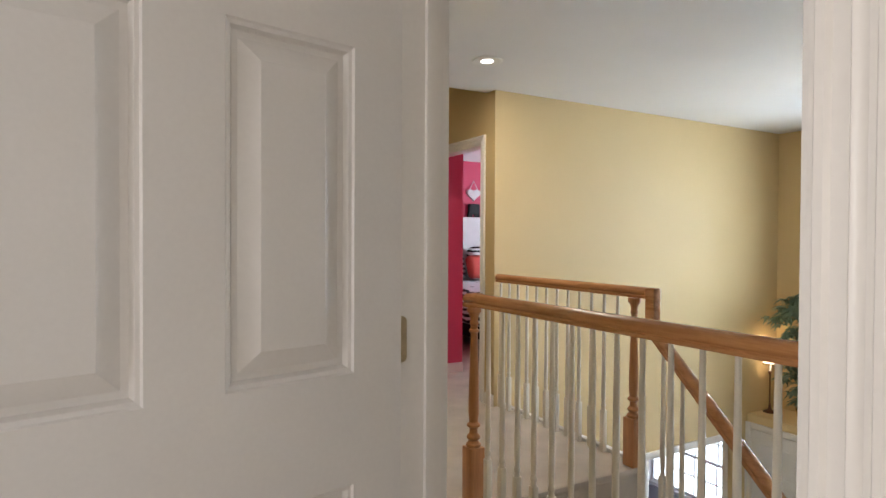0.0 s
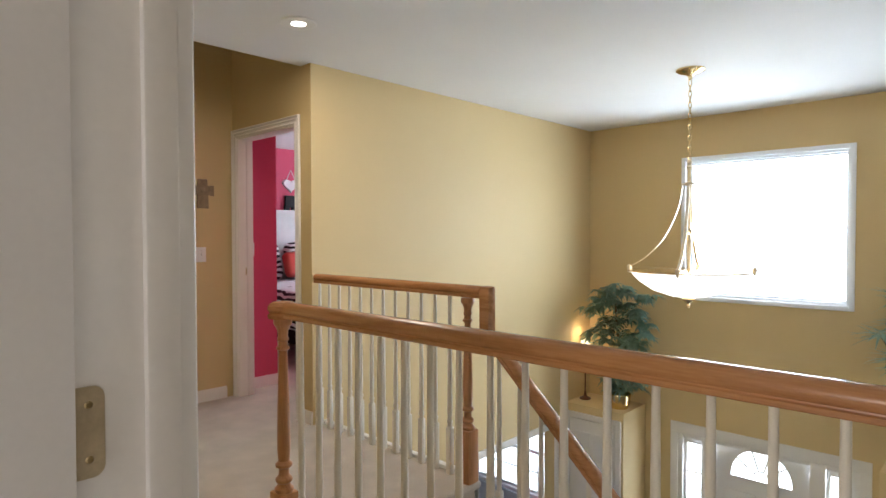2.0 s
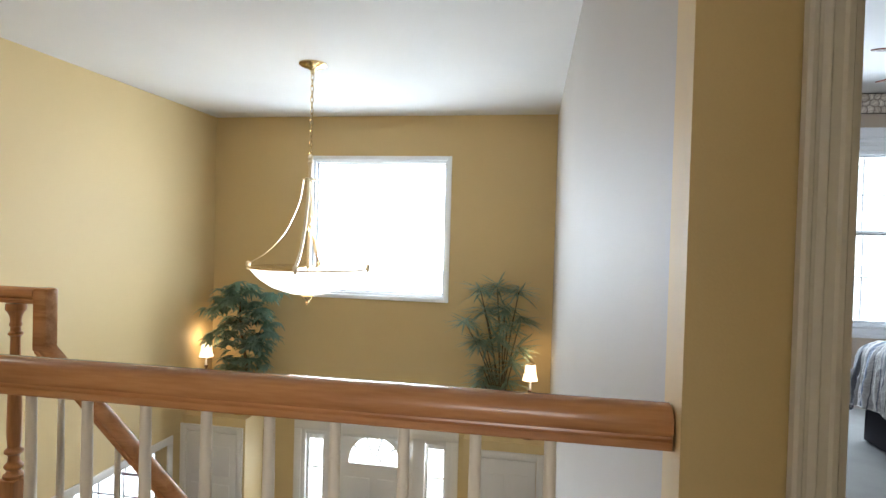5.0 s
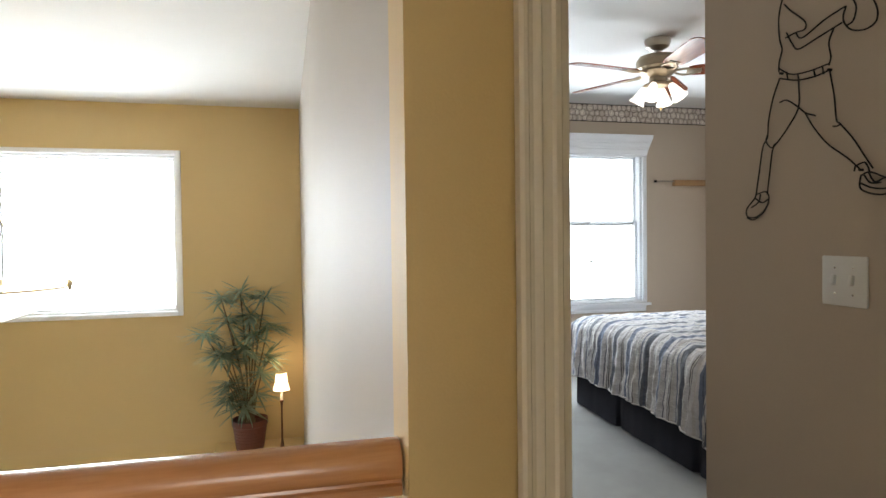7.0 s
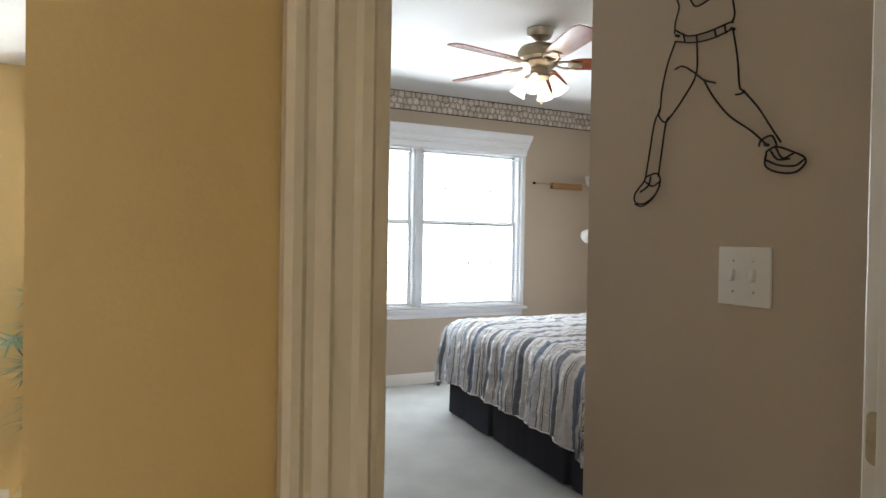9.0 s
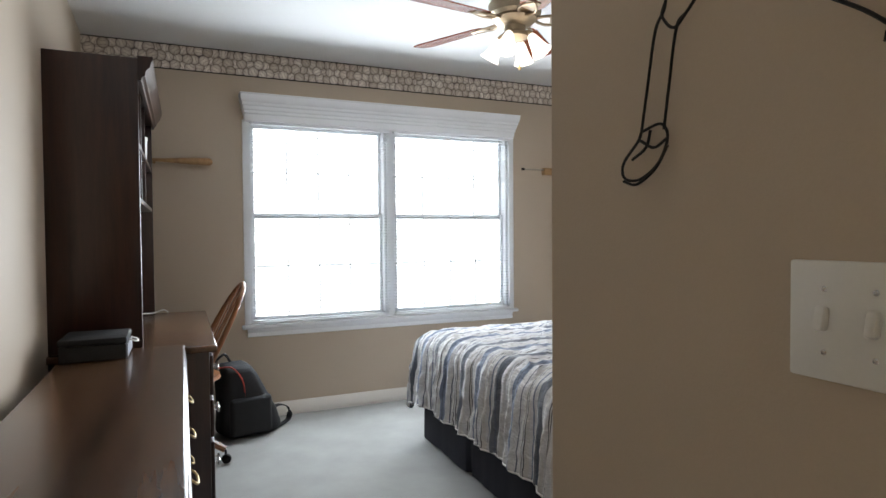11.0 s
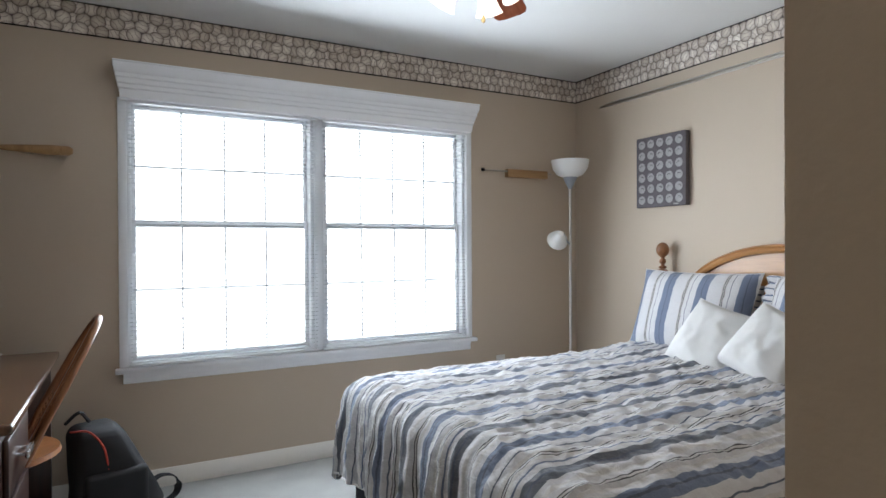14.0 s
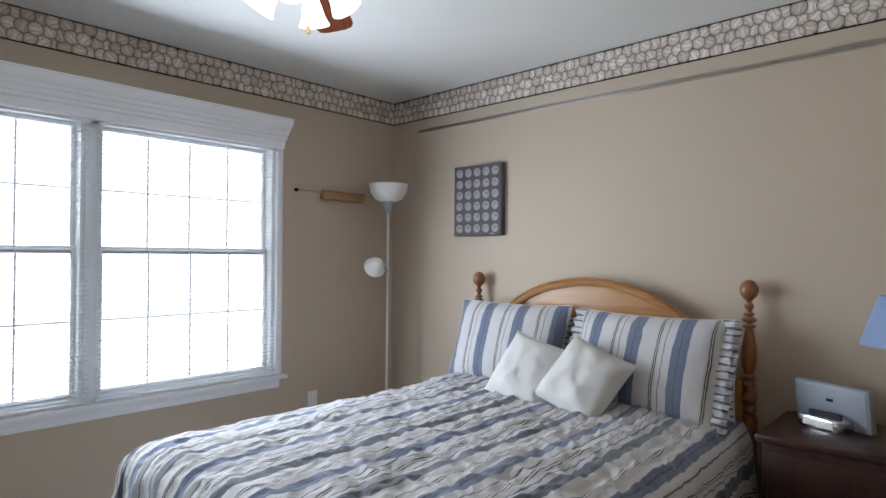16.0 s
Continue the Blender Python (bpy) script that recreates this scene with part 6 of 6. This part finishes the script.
for i in range(2):
    for j in range(3):
        x0 = 2.77 + 0.785 * i
        d = part("drawer", solid(B(), (x0, DY + 0.010, 0.10 + 0.228 * j), (x0 + 0.755, DY + 0.026, 0.30 + 0.228 * j), 0.007), DARKW, t)
        for px in (0.17, 0.585):
            pull(d, x0 + px, DY + 0.010, 0.205 + 0.228 * j)
t = thing("desk_with_hutch", "dark cherry desk with an open hutch and crown", "desk")
DX0, DX1, DF = 4.39, 5.66, -0.565
part("desktop", solid(B(), (DX0, DF, 0.77), (DX1, 0.05, 0.80), 0.009, seg=3), DARKTOP, t)
part("pedestal", solid(B(), (DX0 + 0.02, DF + 0.03, FZ), (DX0 + 0.42, 0.04, 0.77), 0.004), DARKW, t)
part("side_panel", solid(B(), (DX1 - 0.05, DF + 0.03, FZ), (DX1 - 0.02, 0.04, 0.77), 0.004), DARKW, t)
part("back_panel", solid(B(), (DX0 + 0.42, 0.02, 0.3), (DX1 - 0.05, 0.04, 0.77), 0.002), DARKW, t)
part("apron", solid(B(), (DX0 + 0.42, DF + 0.05, 0.68), (DX1 - 0.05, DF + 0.07, 0.77), 0.004), DARKW, t)
for z, h in ((0.10, 0.28), (0.40, 0.16), (0.58, 0.17)):
    d = part("drawer", solid(B(), (DX0 + 0.04, DF + 0.014, z), (DX0 + 0.40, DF + 0.031, z + h), 0.006), DARKW, t)
    p = part("pull", solid(B(), (DX0 + 0.17, DF - 0.016, z + h / 2 - 0.012), (DX0 + 0.27, DF - 0.004, z + h / 2 + 0.012), 0.005), CHROME, d)
    for x in (0.185, 0.255):
        part("stud", tube(B(), [(DX0 + x, DF + 0.014, z + h / 2), (DX0 + x, DF - 0.006, z + h / 2)], 0.005, 8), CHROME, p)
HY = -0.285
for x in (DX0 + 0.045, DX1 - 0.065):
    part("hutch_side", solid(B(), (x, HY, 0.80), (x + 0.022, 0.05, 1.978), 0.003), DARKW, t)
part("hutch_back", solid(B(), (DX0 + 0.067, 0.035, 0.80), (DX1 - 0.065, 0.05, 1.93), 0.002), DARKW, t)
for z in (1.40, 1.63, 1.90):
    part("shelf", solid(B(), (DX0 + 0.067, HY + 0.004, z), (DX1 - 0.065, 0.035, z + 0.022), 0.003), DARKW, t)
for x in (4.74, 5.04):
    part("divider", solid(B(), (x, HY + 0.008, 1.422), (x + 0.018, 0.035, 1.90), 0.003), DARKW, t)
bm = B()
CR = [(0, 0), (0.012, 0), (0.016, 0.014), (0.026, 0.02), (0.03, 0.04), (0.045, 0.055), (0.05, 0.075), (0.056, 0.085), (0.056, 0.098), (0, 0.098)]
sweep(bm, CR, [(DX1 - 0.03, HY, 1.885), (DX0 + 0.032, HY, 1.885)][::-1])
solid(bm, (DX0 + 0.068, HY + 0.002, 1.923), (DX1 - 0.066, 0.05, 1.983), 0.003)
part("crown", bm, DARKW, t)

t = thing("cash_box", "black steel box with a wire latch on the dresser", "lock box", pose(4.245, -0.135, 0.82))
part("body", solid(B(), (-0.115, -0.113, 0), (0.105, 0.095, 0.055), 0.005), BLACK, t)
part("lid", solid(B(), (-0.118, -0.116, 0.056), (0.108, 0.098, 0.080), 0.007), BLACK, t)
# grey sheet paints the front face lighter, where light falls on it
part("lit_front_face", solid(B(), (-0.105, -0.1185, 0.006), (0.095, -0.1135, 0.052), 0.002), GREYP, t)
part("latch_wire", tube(B(), smooth_path([(-0.03, -0.118, 0.058), (-0.028, -0.138, 0.050), (0.0, -0.145, 0.046), (0.028, -0.138, 0.050), (0.03, -0.118, 0.058)], 5), 0.0035, 6), PLASTIC, t)
t = thing("white_mug", "small white plastic tub in the hutch", "tub", pose(5.32, -0.235, 1.652))
part("tub", lathe(B(), [(0.036, 0), (0.040, 0.10), (0.042, 0.125), (0.036, 0.125), (0.034, 0.02), (0, 0.01)], 18), PLASTIC, t)
part("lid", lathe(B(), [(0.043, 0.125), (0.043, 0.139), (0, 0.141)], 18), PLASTIC, t)
t = thing("desk_lamp", "white perforated dome desk lamp with a cord", "desk lamp", pose(5.50, -0.14, 0.80))
part("base", lathe(B(), [(0.074, 0), (0.075, 0.010), (0.062, 0.038), (0.036, 0.054), (0, 0.058)], 24), PLASTIC, t)
part("stem", tube(B(), smooth_path([(0, 0.03, 0.045), (0.0, 0.055, 0.13), (0, 0.04, 0.23)], 5), 0.009, 8), PLASTIC, t)
part("dome", lathe(B(), [(0.082, 0.190), (0.078, 0.213), (0.059, 0.246), (0.028, 0.262), (0, 0.265), (0, 0.261), (0.026, 0.258), (0.056, 0.242), (0.075, 0.211), (0.079, 0.190)], 24), PLASTIC, t)
# grey discs on the surface give the shade inside the perforations
bm = B()
for k in range(14):
    a = 2 * math.pi * k / 14
    for r, z in ((0.060, 0.0395), (0.0745, 0.221)):
        lathe(bm, [(0.005, -0.001), (0.005, 0.0015), (0, 0.002)], 6, pose(r * math.cos(a), r * math.sin(a), z, 0, 55, math.degrees(a)))
part("vent_hole_shade", bm, GREYP, t)
part("cord", tube(B(), smooth_path([(0.04, -0.05, 0.02), (0.06, -0.09, 0.012), (0.09, -0.14, 0.010), (0.12, -0.19, 0.022), (0.14, -0.215, 0.005)], 6), 0.004, 6), PLASTIC, t)

# windsor desk chair
t = thing("desk_chair", "bow-back wooden desk chair on casters by the desk", "chair", pose(5.11, -0.401, FZ, 0, 0, 6))
bm = B()
lathe(bm, [(0, 0.435), (0.18, 0.435), (0.215, 0.45), (0.21, 0.468), (0.15, 0.462), (0, 0.455)], 28)
part("seat", bm, MAPLEV, t)
bow = []
for k in range(21):
    a = math.pi * k / 20
    s, c = math.sin(a), math.cos(a)
    bow.append((0.195 * c * (1 if s < 0.5 else 1.0), -0.10 - 0.24 * s ** 0.8, 0.46 + 0.475 * s ** 0.75))
part("bow", tube(B(), bow, 0.013, 10), MAPLEV, t)
for k in range(5):
    x = (k - 2) * 0.062
    h = math.sqrt(max(0.05, 1 - (x / 0.195) ** 2)) ** 0.75
    bm = B()
    p0, p1 = Vector((x * 0.8, -0.10, 0.46)), Vector((x, -0.10 - 0.23 * h, 0.46 + 0.465 * h))
    if k == 2:
        sweep(bm, [(-0.013, -0.004), (0.013, -0.004), (0.013, 0.004), (-0.013, 0.004)], [p0, p0.lerp(p1, 0.5), p1])
        part("splat", bm, MAPLEV, t)
    else:
        tube(bm, [p0.lerp(p1, q / 8) for q in range(9)], 0.0042, 6)
        for q in range(5):
            c = p0.lerp(p1, 0.22 + 0.05 * q)
            lathe(bm, [(0.0, -0.010), (0.0065, -0.004), (0.0065, 0.004), (0, 0.010)], 8, Matrix.Translation(c))
        part("spindle", bm, MAPLEV, t)
part("column", lathe(B(), [(0.03, 0.12), (0.03, 0.26), (0.018, 0.27), (0.018, 0.40), (0.07, 0.425), (0.07, 0.436)], 16), IRON, t)
for k in range(4):
    a = radians(45 + 90 * k + 20)
    c, s = math.cos(a), math.sin(a)
    bm = B()
    tube(bm, smooth_path([(0.02 * c, 0.02 * s, 0.15), (0.12 * c, 0.12 * s, 0.135), (0.24 * c, 0.24 * s, 0.075)], 5), 0.026, 8, 0.018)
    leg = part("leg", bm, MAPLEV, t)
    bm = B()
    lathe(bm, [(0.0, -0.012), (0.024, -0.010), (0.026, 0), (0.024, 0.010), (0, 0.012)], 14, pose(0.245 * c, 0.245 * s, 0.026, 90, 0, math.degrees(a)))
    tube(bm, [(0.245 * c, 0.245 * s, 0.03), (0.24 * c, 0.24 * s, 0.075)], 0.006, 6)
    part("caster", bm, IRON, leg)
part("seat_cushion", solid(B(), (-0.17, -0.10, 0.462), (0.17, 0.17, 0.49), 0.014, seg=3), mat("blue_check_cloth", (0.12, 0.14, 0.25), 0.9, var=0.3, scale=60), t, "thin blue patterned seat pad with ties")

# backpack slumped by the chair
t = thing("backpack", "black nylon backpack slumped on the carpet", "backpack", pose(5.49, -0.765, FZ, 0, 0, 14))
bm = B()
solid(bm, (-0.11, -0.15, 0), (0.11, 0.15, 0.49), 0.07, None, 5)
bmesh.ops.subdivide_edges(bm, edges=bm.edges, cuts=2, use_grid_fill=True)
for v in bm.verts:
    f = max(0, v.co.z) / 0.46
    v.co.y += 0.05 * f * f + 0.02 * noise.noise(v.co * 9) - 0.03 * (1 - f)
    v.co.x += 0.02 * noise.noise(v.co * 8 + Vector((3, 1, 2)))
    v.co.y = v.co.y if f < 0.6 else 0.1 + (v.co.y - 0.1) * (1 - 0.5 * (f - 0.6))
    v.co.z = max(v.co.z, 0) * (1 - 0.10 * max(0, -v.co.y) / 0.15)
    v.co.y *= 1.25 - 0.40 * f
    v.co.z *= 0.90
part("bag", bm, BLACK, t)
part("front_pocket", solid(B(), (-0.135, -0.13, 0.02), (-0.08, 0.12, 0.25), 0.027, pose(0, 0, 0, 0, 0, 0), 5), BLACK, t)
part("piping", tube(B(), smooth_path([(-0.115, 0.03, 0.26), (-0.12, 0.05, 0.36), (-0.10, 0.10, 0.43), (-0.05, 0.16, 0.43)], 6), 0.004, 6), RED, t, "red piping")
bm = B()
sweep(bm, [(-0.018, -0.003), (0.018, -0.003), (0.018, 0.003), (-0.018, 0.003)], smooth_path([(0.0, -0.14, 0.10), (0.02, -0.22, 0.13), (0.03, -0.29, 0.10), (0.02, -0.29, 0.03), (-0.01, -0.20, 0.006), (-0.03, -0.13, 0.02)], 6))
part("strap", bm, BLACK, t)
part("top_handle", tube(B(), smooth_path([(0.0, 0.08, 0.45), (-0.02, 0.12, 0.50), (0.0, 0.17, 0.455)], 5), 0.008, 6), BLACK, t)
